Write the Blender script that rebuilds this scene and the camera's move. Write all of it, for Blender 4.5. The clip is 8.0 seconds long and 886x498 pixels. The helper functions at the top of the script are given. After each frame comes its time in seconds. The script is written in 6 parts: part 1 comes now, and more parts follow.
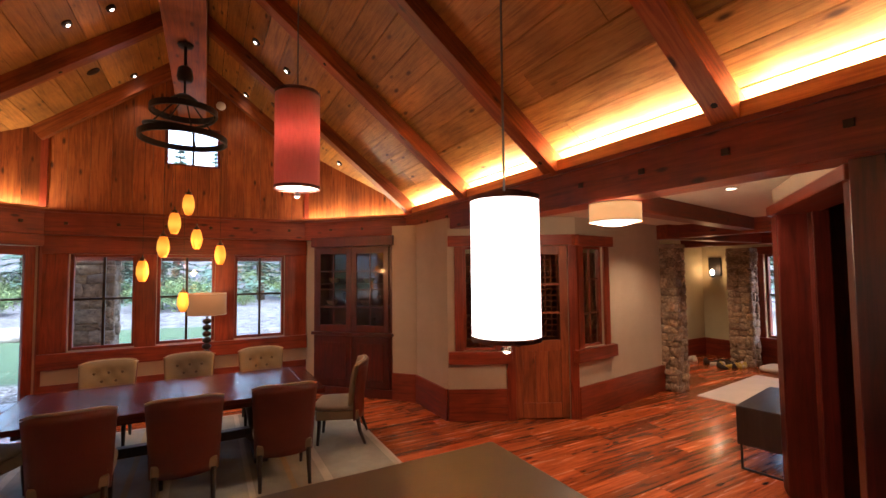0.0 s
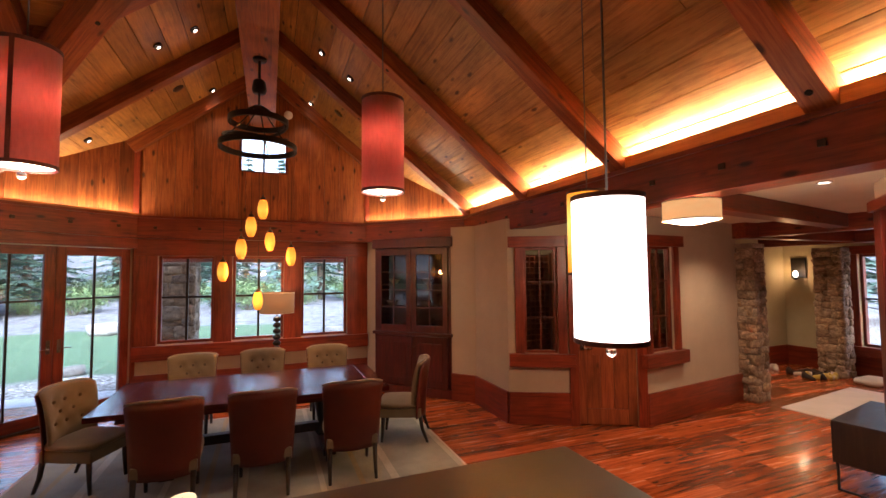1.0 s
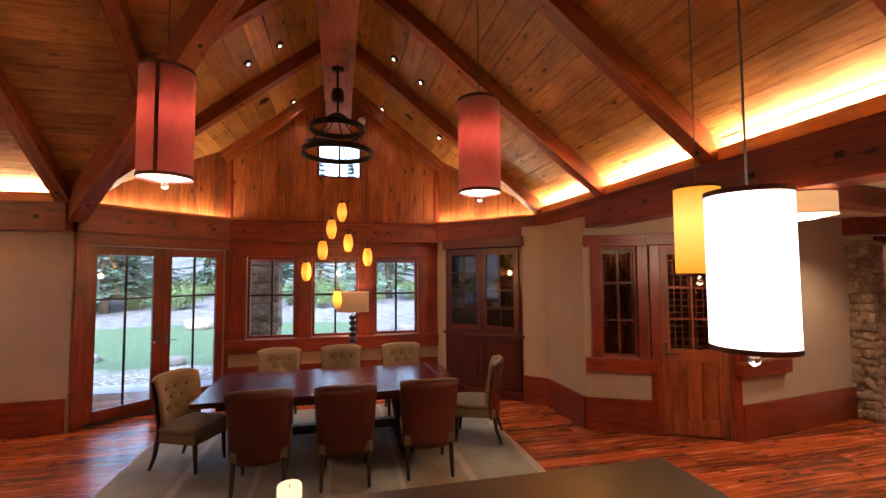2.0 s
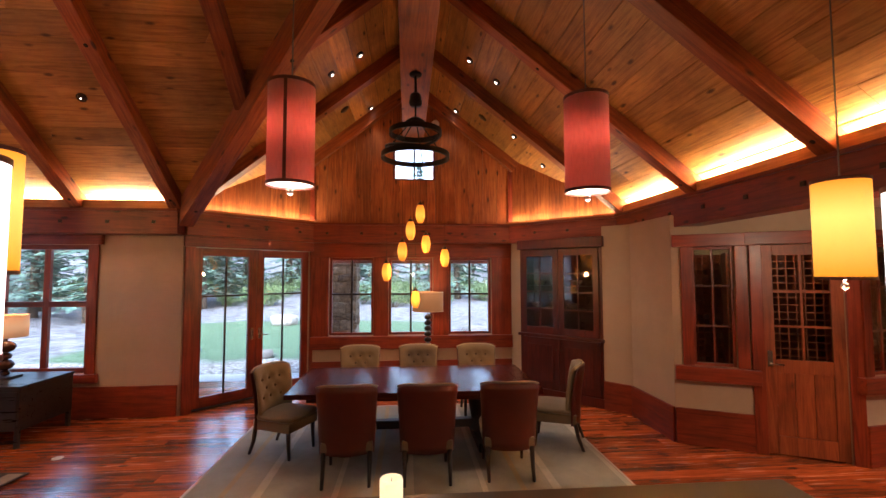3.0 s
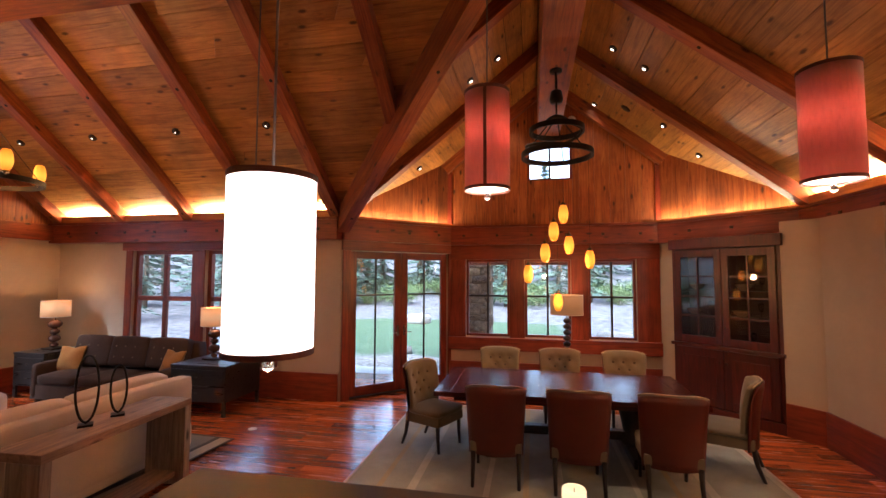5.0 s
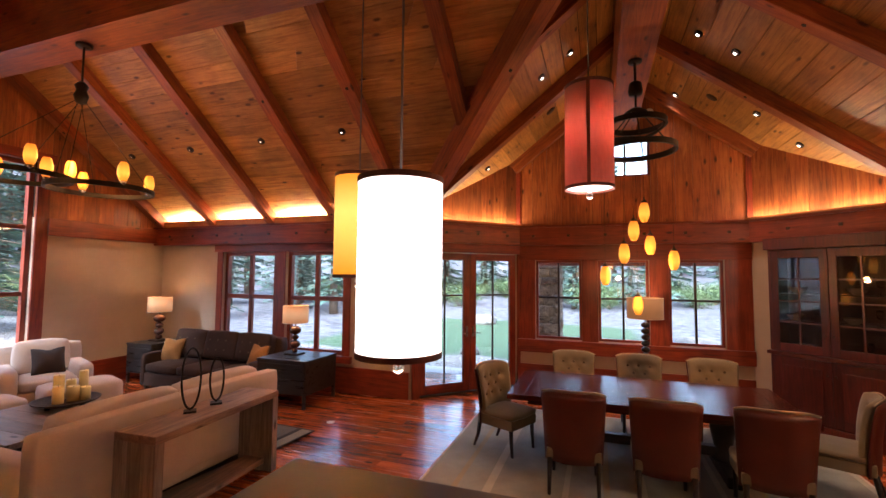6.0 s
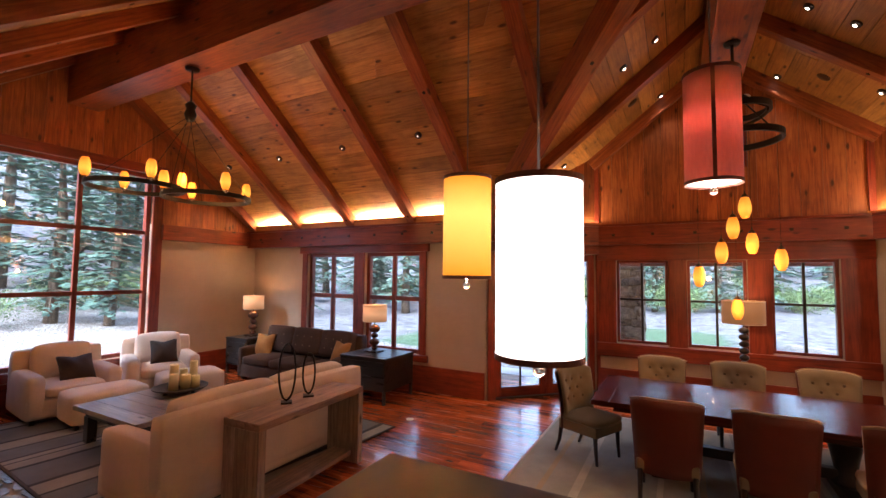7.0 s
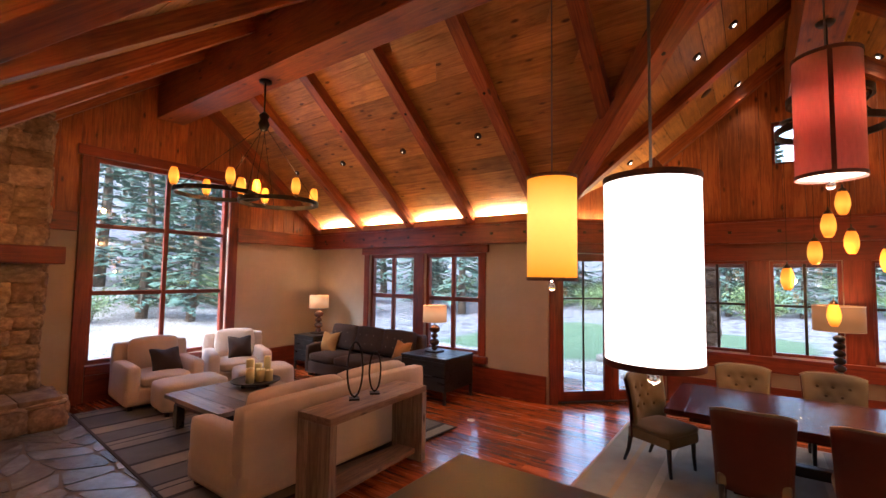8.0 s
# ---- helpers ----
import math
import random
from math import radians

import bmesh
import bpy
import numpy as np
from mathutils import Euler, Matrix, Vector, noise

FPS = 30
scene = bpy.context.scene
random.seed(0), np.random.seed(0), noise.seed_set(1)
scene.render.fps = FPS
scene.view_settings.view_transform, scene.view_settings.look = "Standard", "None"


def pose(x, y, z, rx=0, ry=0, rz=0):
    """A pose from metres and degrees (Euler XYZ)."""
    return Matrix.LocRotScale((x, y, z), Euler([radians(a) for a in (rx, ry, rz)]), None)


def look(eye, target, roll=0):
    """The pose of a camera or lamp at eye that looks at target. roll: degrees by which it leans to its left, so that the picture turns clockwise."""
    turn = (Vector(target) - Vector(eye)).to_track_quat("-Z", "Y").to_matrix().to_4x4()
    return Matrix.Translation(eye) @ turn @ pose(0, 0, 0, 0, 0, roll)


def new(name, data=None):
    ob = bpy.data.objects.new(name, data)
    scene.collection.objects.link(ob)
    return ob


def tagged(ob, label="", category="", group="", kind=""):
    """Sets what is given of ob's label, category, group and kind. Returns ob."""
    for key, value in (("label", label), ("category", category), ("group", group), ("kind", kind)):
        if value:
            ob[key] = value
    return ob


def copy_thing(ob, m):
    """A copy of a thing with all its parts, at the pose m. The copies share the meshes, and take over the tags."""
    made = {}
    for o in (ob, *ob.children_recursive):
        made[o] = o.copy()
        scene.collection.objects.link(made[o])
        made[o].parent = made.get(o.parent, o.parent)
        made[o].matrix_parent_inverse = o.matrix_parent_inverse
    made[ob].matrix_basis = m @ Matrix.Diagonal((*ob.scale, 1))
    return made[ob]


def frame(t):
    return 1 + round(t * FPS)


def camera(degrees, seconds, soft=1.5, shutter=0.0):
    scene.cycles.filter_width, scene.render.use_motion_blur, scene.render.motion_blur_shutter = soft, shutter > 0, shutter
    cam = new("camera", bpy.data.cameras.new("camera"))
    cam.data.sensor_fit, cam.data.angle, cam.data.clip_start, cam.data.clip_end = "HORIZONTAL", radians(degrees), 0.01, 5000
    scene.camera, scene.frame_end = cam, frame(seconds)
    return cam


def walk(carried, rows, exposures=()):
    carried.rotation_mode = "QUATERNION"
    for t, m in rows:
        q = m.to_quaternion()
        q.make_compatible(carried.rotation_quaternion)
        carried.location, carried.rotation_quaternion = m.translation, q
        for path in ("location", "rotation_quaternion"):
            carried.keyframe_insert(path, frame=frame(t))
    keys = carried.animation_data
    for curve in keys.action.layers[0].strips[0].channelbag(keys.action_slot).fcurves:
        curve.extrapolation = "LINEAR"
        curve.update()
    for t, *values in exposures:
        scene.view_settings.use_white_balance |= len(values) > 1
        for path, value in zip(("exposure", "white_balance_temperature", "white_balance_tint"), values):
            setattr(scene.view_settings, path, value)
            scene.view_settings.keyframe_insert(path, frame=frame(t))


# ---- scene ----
cam = camera(90.9, 8.0)
PATH = [
    (0, (0.23, 0.13, 2.022), (1.185, 1.885, 2.122), -0.6),
    (0.5, (0.19, 0.15, 2.021), (1.044, 1.956, 2.123), -0.6),
    (1, (0.135, 0.166, 2.022), (0.873, 2.022, 2.129), -0.5),
    (1.5, (0.086, 0.186, 2.023), (0.693, 2.089, 2.132), -0.5),
    (3, (-0.099, 0.228, 2.028), (0.062, 2.218, 2.142), -0.1),
    (3.5, (-0.154, 0.228, 2.028), (-0.134, 2.224, 2.145), -0.0),
    (4, (-0.217, 0.235, 2.032), (-0.338, 2.228, 2.15), 0.1),
    (4.5, (-0.274, 0.231, 2.032), (-0.535, 2.211, 2.151), 0.1),
    (6, (-0.44, 0.218, 2.037), (-1.111, 2.098, 2.158), 0.5),
    (6.5, (-0.5, 0.195, 2.038), (-1.317, 2.017, 2.158), 0.5),
    (7, (-0.551, 0.173, 2.038), (-1.504, 1.927, 2.158), 0.6),
    (7.5, (-0.594, 0.149, 2.037), (-1.657, 1.839, 2.158), 0.8),
    (8, (-0.624, 0.129, 2.039), (-1.788, 1.751, 2.16), 0.8),
]
walk(cam, [(t, look(eye, target, roll)) for t, eye, target, roll in PATH])

# ---- world, sun and exposure ----
world = bpy.data.worlds.new("world")
scene.world = world
world.use_nodes = True
wn = world.node_tree
sky = wn.nodes.new("ShaderNodeTexSky")
sky.sky_type, sky.sun_disc = "NISHITA", False
sky.sun_elevation, sky.sun_rotation = radians(32), radians(150)
wn.links.new(sky.outputs[0], wn.nodes["Background"].inputs[0])
wn.nodes["Background"].inputs[1].default_value = 0.15
sun = new("sun", bpy.data.lights.new("sun", "SUN"))
sun.data.energy, sun.data.angle, sun.data.color = 2.3, radians(30), (0.78, 0.89, 1.0)
sun.matrix_world = look((-6, -12, 20), (0, 10, 0))
scene.view_settings.exposure = 3.36
scene.view_settings.use_white_balance = True
scene.view_settings.white_balance_temperature, scene.view_settings.white_balance_tint = 6250, 20

AMBER = (1.0, 0.60, 0.26)
LAMP = 0.58  # how strong the house lamps burn against the daylight


def area(name, m, sx, sy, watts, colour=AMBER):
    lamp = bpy.data.lights.new(name, "AREA")
    lamp.shape, lamp.size, lamp.size_y, lamp.energy, lamp.color = "RECTANGLE", sx, sy, watts * LAMP, colour
    ob = new(name, lamp)
    ob.matrix_world = m
    return ob


def bulb(name, place, watts, colour=AMBER, radius=0.03):
    lamp = bpy.data.lights.new(name, "POINT")
    lamp.energy, lamp.color, lamp.shadow_soft_size = watts * LAMP, colour, radius
    ob = new(name, lamp)
    ob.location = place
    return ob


def spot(name, place, target, watts, angle=70, colour=AMBER):
    lamp = bpy.data.lights.new(name, "SPOT")
    lamp.energy, lamp.color, lamp.spot_size, lamp.spot_blend, lamp.shadow_soft_size = watts * LAMP, colour, radians(angle), 0.8, 0.06
    ob = new(name, lamp)
    ob.matrix_world = look(place, target)
    return ob


# ---- materials ----
class Mat:
    """A node material with short calls."""

    def __init__(self, name, colour=(0.5, 0.5, 0.5), rough=0.5, metal=0.0):
        self.m = bpy.data.materials.new(name)
        self.m.use_nodes = True
        self.t = self.m.node_tree
        self.b = self.t.nodes["Principled BSDF"]
        self.b.inputs["Base Color"].default_value = (*colour, 1)
        self.b.inputs["Roughness"].default_value = rough
        self.b.inputs["Metallic"].default_value = metal

    def node(self, kind, **values):
        n = self.t.nodes.new("ShaderNode" + kind)
        for k, v in values.items():
            n.inputs[k].default_value = v
        return n

    def link(self, a, b):
        self.t.links.new(a, b)

    def coords(self, scale, shift=None):
        c = self.node("TexCoord")
        mp = self.node("Mapping", Scale=scale)
        self.link(c.outputs["Object"], mp.inputs["Vector"])
        if shift:
            g = self.node("NewGeometry") if shift == "island" else self.node("ObjectInfo")
            k = self.node("Math")
            k.operation = "MULTIPLY"
            k.inputs[1].default_value = 37.0
            self.link(g.outputs["Random Per Island" if shift == "island" else "Random"], k.inputs[0])
            self.link(k.outputs[0], mp.inputs["Location"])
        return mp.outputs[0]

    def ramp(self, src, stops):
        r = self.node("ValToRGB")
        e = r.color_ramp.elements
        while len(e) < len(stops):
            e.new(0.5)
        for el, (p, c) in zip(e, stops):
            el.position, el.color = p, (*c, 1)
        self.link(src, r.inputs[0])
        return r.outputs[0]

    def mix(self, a, b, fac, mode="MIX"):
        n = self.node("Mix")
        n.data_type, n.blend_type = "RGBA", mode
        for sock, v in ((n.inputs[0], fac), (n.inputs[6], a), (n.inputs[7], b)):
            if isinstance(v, (int, float)):
                sock.default_value = v
            elif isinstance(v, tuple):
                sock.default_value = (*v, 1)
            else:
                self.link(v, sock)
        return n.outputs[2]

    def noise(self, vec, scale, detail=4.0, rough=0.6, distort=0.0):
        n = self.node("TexNoise", Scale=scale, Detail=detail, Roughness=rough, Distortion=distort)
        self.link(vec, n.inputs["Vector"])
        return n.outputs[0]

    def bump(self, src, strength, distance=0.01):
        b = self.node("Bump", Strength=strength, Distance=distance)
        self.link(src, b.inputs["Height"])
        self.link(b.outputs[0], self.b.inputs["Normal"])

    def colour(self, src):
        self.link(src, self.b.inputs["Base Color"])

    def roughness(self, src, lo, hi):
        r = self.node("MapRange")
        r.inputs[3].default_value, r.inputs[4].default_value = lo, hi
        self.link(src, r.inputs[0])
        self.link(r.outputs[0], self.b.inputs["Roughness"])


def wood(name, light, mid, dark, along="x", rough=0.45, shift=None, knots=False, grain=1.0, vary=0.5):
    w = Mat(name, mid, rough)
    s = {"x": (0.9, 14, 14), "y": (14, 0.9, 14), "z": (14, 14, 0.9)}[along]
    v = w.coords(tuple(q * grain for q in s), shift)
    g = w.noise(v, 1.6, 6, 0.62, 1.2)
    fine = w.noise(v, 9.0, 3, 0.6)
    col = w.ramp(g, [(0.28, dark), (0.5, mid), (0.74, light)])
    col = w.mix(col, dark, w.ramp(fine, [(0.52, (0, 0, 0)), (0.8, (0.45, 0.45, 0.45))]))
    blotch = w.noise(w.coords((1, 1, 1), shift), 1.5, 4, 0.6)
    col = w.mix(col, w.ramp(blotch, [(0.32, (0.66, 0.62, 0.58)), (0.52, (1, 1, 1)), (0.72, (1.22, 1.2, 1.16))]), 1.0, "MULTIPLY")
    if shift:
        src = w.node("NewGeometry").outputs["Random Per Island"] if shift == "island" else w.node("ObjectInfo").outputs["Random"]
        lo, hi = 1 - vary, 1 + vary * 0.6
        col = w.mix(col, w.ramp(src, [(0, (lo, lo * 0.96, lo * 0.9)), (0.5, (1, 1, 1)), (1, (hi, hi, hi))]), 1.0, "MULTIPLY")
    if knots:
        kv = w.coords({"x": (1.0, 2.6, 2.6), "y": (2.6, 1.0, 2.6), "z": (2.6, 2.6, 1.0)}[along], shift)
        vo = w.node("TexVoronoi", Scale=2.3, Randomness=1.0)
        w.link(kv, vo.inputs["Vector"])
        col = w.mix(col, tuple(0.32 * q for q in dark), w.ramp(vo.outputs[0], [(0.07, (0.95, 0.95, 0.95)), (0.16, (0, 0, 0))]))
    w.colour(col)
    w.roughness(g, rough - 0.1, rough + 0.15)
    w.bump(fine, 0.25, 0.004)
    return w.m


def plain(name, colour, rough=0.6, metal=0.0, grain=30.0, vary=0.15, bump=0.1):
    p = Mat(name, colour, rough, metal)
    v = p.coords((1, 1, 1))
    n = p.noise(v, grain, 5)
    big = p.noise(v, 1.7, 3)
    lo = tuple(c * (1 - vary) for c in colour)
    hi = tuple(min(1, c * (1 + vary)) for c in colour)
    p.colour(p.mix(p.ramp(big, [(0.3, lo), (0.7, hi)]), lo, p.ramp(n, [(0.45, (0, 0, 0)), (0.8, (0.5, 0.5, 0.5))])))
    p.bump(n, bump, 0.003)
    return p.m


def cloth(name, colour, weave=220.0, rough=0.9, vary=0.2, sheen=0.25):
    p = Mat(name, colour, rough)
    v = p.coords((1, 1, 1))
    wv = p.noise(p.coords((1, 1, 0.25)), weave, 2)
    big = p.noise(v, 3.0, 4)
    lo = tuple(c * (1 - vary) for c in colour)
    hi = tuple(min(1, c * (1 + vary)) for c in colour)
    p.colour(p.mix(p.ramp(big, [(0.3, lo), (0.7, hi)]), lo, p.ramp(wv, [(0.4, (0, 0, 0)), (0.75, (0.7, 0.7, 0.7))])))
    p.b.inputs["Sheen Weight"].default_value = sheen
    p.b.inputs["Specular IOR Level"].default_value = 0.2
    p.bump(wv, 0.3, 0.002)
    return p.m


def glow(name, colour, strength, core=None, rim=0.4, peak=0.5):
    """A lit shade: emission, a little uneven, over a matt skin."""
    p = Mat(name, colour, 0.7)
    p.b.inputs["Emission Color"].default_value = (*colour, 1)
    p.b.inputs["Emission Strength"].default_value = strength * LAMP
    n = p.noise(p.coords((1, 1, 0.15)), 240.0, 2)
    p.bump(n, 0.15, 0.002)
    if not core:
        weave = p.noise(p.coords((0.12, 0.12, 1)), 170.0, 3)
        p.link(p.ramp(weave, [(0.3, tuple(q * 0.72 for q in colour)), (0.7, tuple(q * 1.2 for q in colour))]), p.b.inputs["Emission Color"])
    if core:
        c = p.node("TexCoord")
        z = p.node("SeparateXYZ")
        p.link(c.outputs["Generated"], z.inputs[0])
        p.link(p.ramp(z.outputs[2], [(0.0, tuple(q * rim for q in colour)), (peak, core), (1.0, tuple(q * rim for q in colour))]), p.b.inputs["Emission Color"])
    return p.m


def glass(name, tint=(0.94, 0.97, 0.96), rough=0.0):
    """Thin pane: mostly clear, a mirror at a glance."""
    p = Mat(name)
    out = p.t.nodes["Material Output"]
    tr = p.node("BsdfTransparent", Color=(*tint, 1))
    gl = p.node("BsdfGlossy", Roughness=rough)
    fr = p.node("LayerWeight", Blend=0.5)
    pw = p.node("Math")
    pw.operation = "POWER"
    pw.inputs[1].default_value = 4.0
    p.link(fr.outputs["Facing"], pw.inputs[0])
    sp = p.node("MapRange")
    sp.inputs[3].default_value, sp.inputs[4].default_value = 0.055, 0.9
    p.link(pw.outputs[0], sp.inputs[0])
    mx = p.node("MixShader")
    p.link(sp.outputs[0], mx.inputs[0])
    p.link(tr.outputs[0], mx.inputs[1])
    p.link(gl.outputs[0], mx.inputs[2])
    p.link(mx.outputs[0], out.inputs["Surface"])
    p.t.nodes.remove(p.b)
    return p.m


def stone_mat(name, light, dark, shift=True, rough=0.85):
    p = Mat(name, light, rough)
    v = p.coords((1, 1, 1), "object" if shift else None)
    a = p.noise(v, 3.5, 6, 0.65)
    f = p.noise(v, 28.0, 5)
    col = p.ramp(a, [(0.3, dark), (0.55, tuple((x + y) / 2 for x, y in zip(light, dark))), (0.72, light)])
    src = p.node("ObjectInfo").outputs["Random"] if shift else p.node("NewGeometry").outputs["Random Per Island"]
    col = p.mix(col, p.ramp(src, [(0, (0.62, 0.55, 0.5)), (0.4, (1.0, 0.9, 0.78)), (0.75, (1.05, 1.05, 1.05)), (1, (1.25, 1.1, 0.9))]), 1.0, "MULTIPLY")
    p.colour(col)
    p.bump(f, 0.7, 0.01)
    return p.m


M_PLANK_Y = wood("ceiling_pine_y", (0.60, 0.30, 0.078), (0.46, 0.212, 0.048), (0.23, 0.082, 0.017), "y", 0.42, "island", True, vary=0.34)
M_PLANK_X = wood("ceiling_pine_x", (0.60, 0.30, 0.078), (0.46, 0.212, 0.048), (0.23, 0.082, 0.017), "x", 0.42, "island", True, vary=0.34)
M_PANEL = wood("wall_panel_fir", (0.48, 0.165, 0.038), (0.34, 0.092, 0.02), (0.15, 0.032, 0.009), "z", 0.42, "object", True, vary=0.3)
BEAM = ((0.27, 0.048, 0.016), (0.185, 0.028, 0.009), (0.08, 0.011, 0.005))
M_BEAM_X = wood("beam_fir_x", *BEAM, "x", 0.38, "object", vary=0.2)
M_BEAM_Y = wood("beam_fir_y", *BEAM, "y", 0.38, "object", vary=0.2)
RAFT = ((0.42, 0.135, 0.032), (0.29, 0.072, 0.017), (0.13, 0.025, 0.007))
TRIM = ((0.29, 0.048, 0.015), (0.205, 0.028, 0.009), (0.09, 0.011, 0.004))
M_TRIM_X = wood("trim_fir_x", *TRIM, "x", 0.33, "object", vary=0.15)
M_TRIM_Z = wood("trim_fir_z", *TRIM, "z", 0.33, "object", vary=0.15)
M_DOOR = wood("alder_door", (0.40, 0.11, 0.03), (0.29, 0.066, 0.018), (0.14, 0.026, 0.008), "z", 0.4, "object", True, vary=0.15)
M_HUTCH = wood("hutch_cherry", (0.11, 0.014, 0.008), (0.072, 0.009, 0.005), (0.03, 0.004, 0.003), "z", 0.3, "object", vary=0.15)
M_FLOOR = wood("floor_plank", (0.62, 0.165, 0.045), (0.46, 0.094, 0.023), (0.13, 0.021, 0.008), "x", 0.22, "object", True, 0.8, vary=0.45)


def streaks(m):
    """Long dark mineral streaks along a floor board, and a thin coat of varnish."""
    t = m.node_tree
    b = t.nodes["Principled BSDF"]
    b.inputs["Coat Weight"].default_value, b.inputs["Coat Roughness"].default_value = 0.4, 0.11
    c, mp, n = t.nodes.new("ShaderNodeTexCoord"), t.nodes.new("ShaderNodeMapping"), t.nodes.new("ShaderNodeTexNoise")
    info, k = t.nodes.new("ShaderNodeObjectInfo"), t.nodes.new("ShaderNodeMath")
    k.operation, k.inputs[1].default_value = "MULTIPLY", 53.0
    mp.inputs["Scale"].default_value = (0.5, 9.0, 9.0)
    n.inputs["Scale"].default_value, n.inputs["Detail"].default_value, n.inputs["Roughness"].default_value = 1.3, 5.0, 0.6
    r = t.nodes.new("ShaderNodeValToRGB")
    r.color_ramp.elements[0].position, r.color_ramp.elements[0].color = 0.5, (1, 1, 1, 1)
    r.color_ramp.elements[1].position, r.color_ramp.elements[1].color = 0.72, (0.30, 0.22, 0.20, 1)
    mx = t.nodes.new("ShaderNodeMix")
    mx.data_type, mx.blend_type = "RGBA", "MULTIPLY"
    mx.inputs[0].default_value = 1.0
    old = b.inputs["Base Color"].links[0].from_socket
    for a, z in ((info.outputs["Random"], k.inputs[0]), (k.outputs[0], mp.inputs["Location"]), (c.outputs["Object"], mp.inputs["Vector"]), (mp.outputs[0], n.inputs["Vector"]), (n.outputs[0], r.inputs[0]), (old, mx.inputs[6]), (r.outputs[0], mx.inputs[7]), (mx.outputs[2], b.inputs["Base Color"])):
        t.links.new(a, z)


streaks(M_FLOOR)
M_SUB = plain("sub_floor", (0.03, 0.015, 0.008), 0.7)
M_TABLE = wood("table_mahogany", (0.095, 0.017, 0.011), (0.06, 0.010, 0.007), (0.026, 0.005, 0.004), "x", 0.16, "object", vary=0.2)
M_EBONY = wood("ebony_leg", (0.035, 0.02, 0.014), (0.02, 0.012, 0.009), (0.01, 0.006, 0.005), "z", 0.35)
M_CONSOLE = wood("reclaimed_oak", (0.40, 0.26, 0.18), (0.28, 0.17, 0.115), (0.11, 0.065, 0.045), "y", 0.6, "object", True, vary=0.25)
M_CONSOLE_Z = wood("reclaimed_oak_z", (0.36, 0.28, 0.22), (0.24, 0.17, 0.13), (0.09, 0.06, 0.047), "z", 0.6, "object", True, vary=0.3)
M_COFFEE = wood("weathered_board", (0.42, 0.33, 0.26), (0.30, 0.23, 0.18), (0.12, 0.09, 0.07), "x", 0.3, "object", True, vary=0.25)
M_PLASTER = plain("plaster_straw", (0.43, 0.32, 0.225), 0.85, grain=14, vary=0.07, bump=0.12)
M_PLASTER_G = plain("plaster_sage", (0.47, 0.40, 0.24), 0.85, grain=14, vary=0.07, bump=0.12)
M_CEIL = plain("flat_ceiling", (0.62, 0.54, 0.44), 0.9, grain=20, vary=0.05)
M_IRON = plain("wrought_iron", (0.025, 0.02, 0.017), 0.5, 0.7, 40, 0.25, 0.3)
M_BLACK = wood("black_lacquer", (0.03, 0.026, 0.025), (0.02, 0.017, 0.016), (0.01, 0.009, 0.009), "x", 0.28)
M_NICKEL = plain("brushed_nickel", (0.6, 0.57, 0.52), 0.25, 1.0, 80, 0.06, 0.05)
M_CORD = plain("grey_cord", (0.16, 0.13, 0.11), 0.6, 0.0, 60, 0.2, 0.1)
M_BRONZE = plain("dark_bronze", (0.06, 0.04, 0.028), 0.4, 0.8, 60, 0.2, 0.1)
M_ISLAND = plain("slate_countertop", (0.062, 0.055, 0.045), 0.34, 0.0, 60, 0.2, 0.08)
M_SHADE_RED = cloth("red_linen", (0.52, 0.20, 0.18), 120, 0.85, 0.3)
thin = M_SHADE_RED.node_tree
sheer, blend = thin.nodes.new("ShaderNodeBsdfTranslucent"), thin.nodes.new("ShaderNodeMixShader")
sheer.inputs[0].default_value = (0.78, 0.30, 0.25, 1)
blend.inputs[0].default_value = 0.3
thin.links.new(thin.nodes["Principled BSDF"].outputs[0], blend.inputs[1])
thin.links.new(sheer.outputs[0], blend.inputs[2])
thin.links.new(blend.outputs[0], thin.nodes["Material Output"].inputs["Surface"])
M_BAND = cloth("shade_band", (0.13, 0.045, 0.03), 260)
M_LIN = cloth("oatmeal_linen", (0.56, 0.43, 0.345), 240, 0.9, 0.1)
M_CHAIR = cloth("tan_chair_linen", (0.20, 0.148, 0.09), 240, 0.9, 0.14)
M_CHAIRBACK = plain("russet_leather", (0.10, 0.015, 0.008), 0.42, 0, 60, 0.25, 0.25)
M_PIPE = cloth("chair_piping", (0.42, 0.30, 0.18), 200)
M_BROWN = cloth("chocolate_velvet", (0.042, 0.02, 0.013), 160, 0.85, 0.3, 0.03)
M_GOLD = cloth("gold_cushion", (0.24, 0.10, 0.025), 160, 0.8, 0.2, 0.05)
M_DKCUSH = cloth("dark_cushion", (0.04, 0.025, 0.02), 160, 0.85, 0.3, 0.05)
M_WAX = plain("candle_wax", (0.85, 0.72, 0.36), 0.5, vary=0.04)
M_BUTTON = plain("tuft_button", (0.10, 0.065, 0.035), 0.8)
M_PANE = glass("window_pane")
M_CRYSTAL = Mat("crystal", (0.95, 0.92, 0.88), 0.03)
M_CRYSTAL.b.inputs["Transmission Weight"].default_value = 1.0
M_CRYSTAL = M_CRYSTAL.m
M_WHITE = glow("white_lit_shade", (1.0, 0.93, 0.84), 0.62)
M_YELLOW = glow("amber_lit_shade", (1.0, 0.30, 0.008), 0.23, (1.0, 0.68, 0.14), 0.8, 0.62)
M_DIFF = glow("lit_diffuser", (1.0, 0.86, 0.70), 0.45)
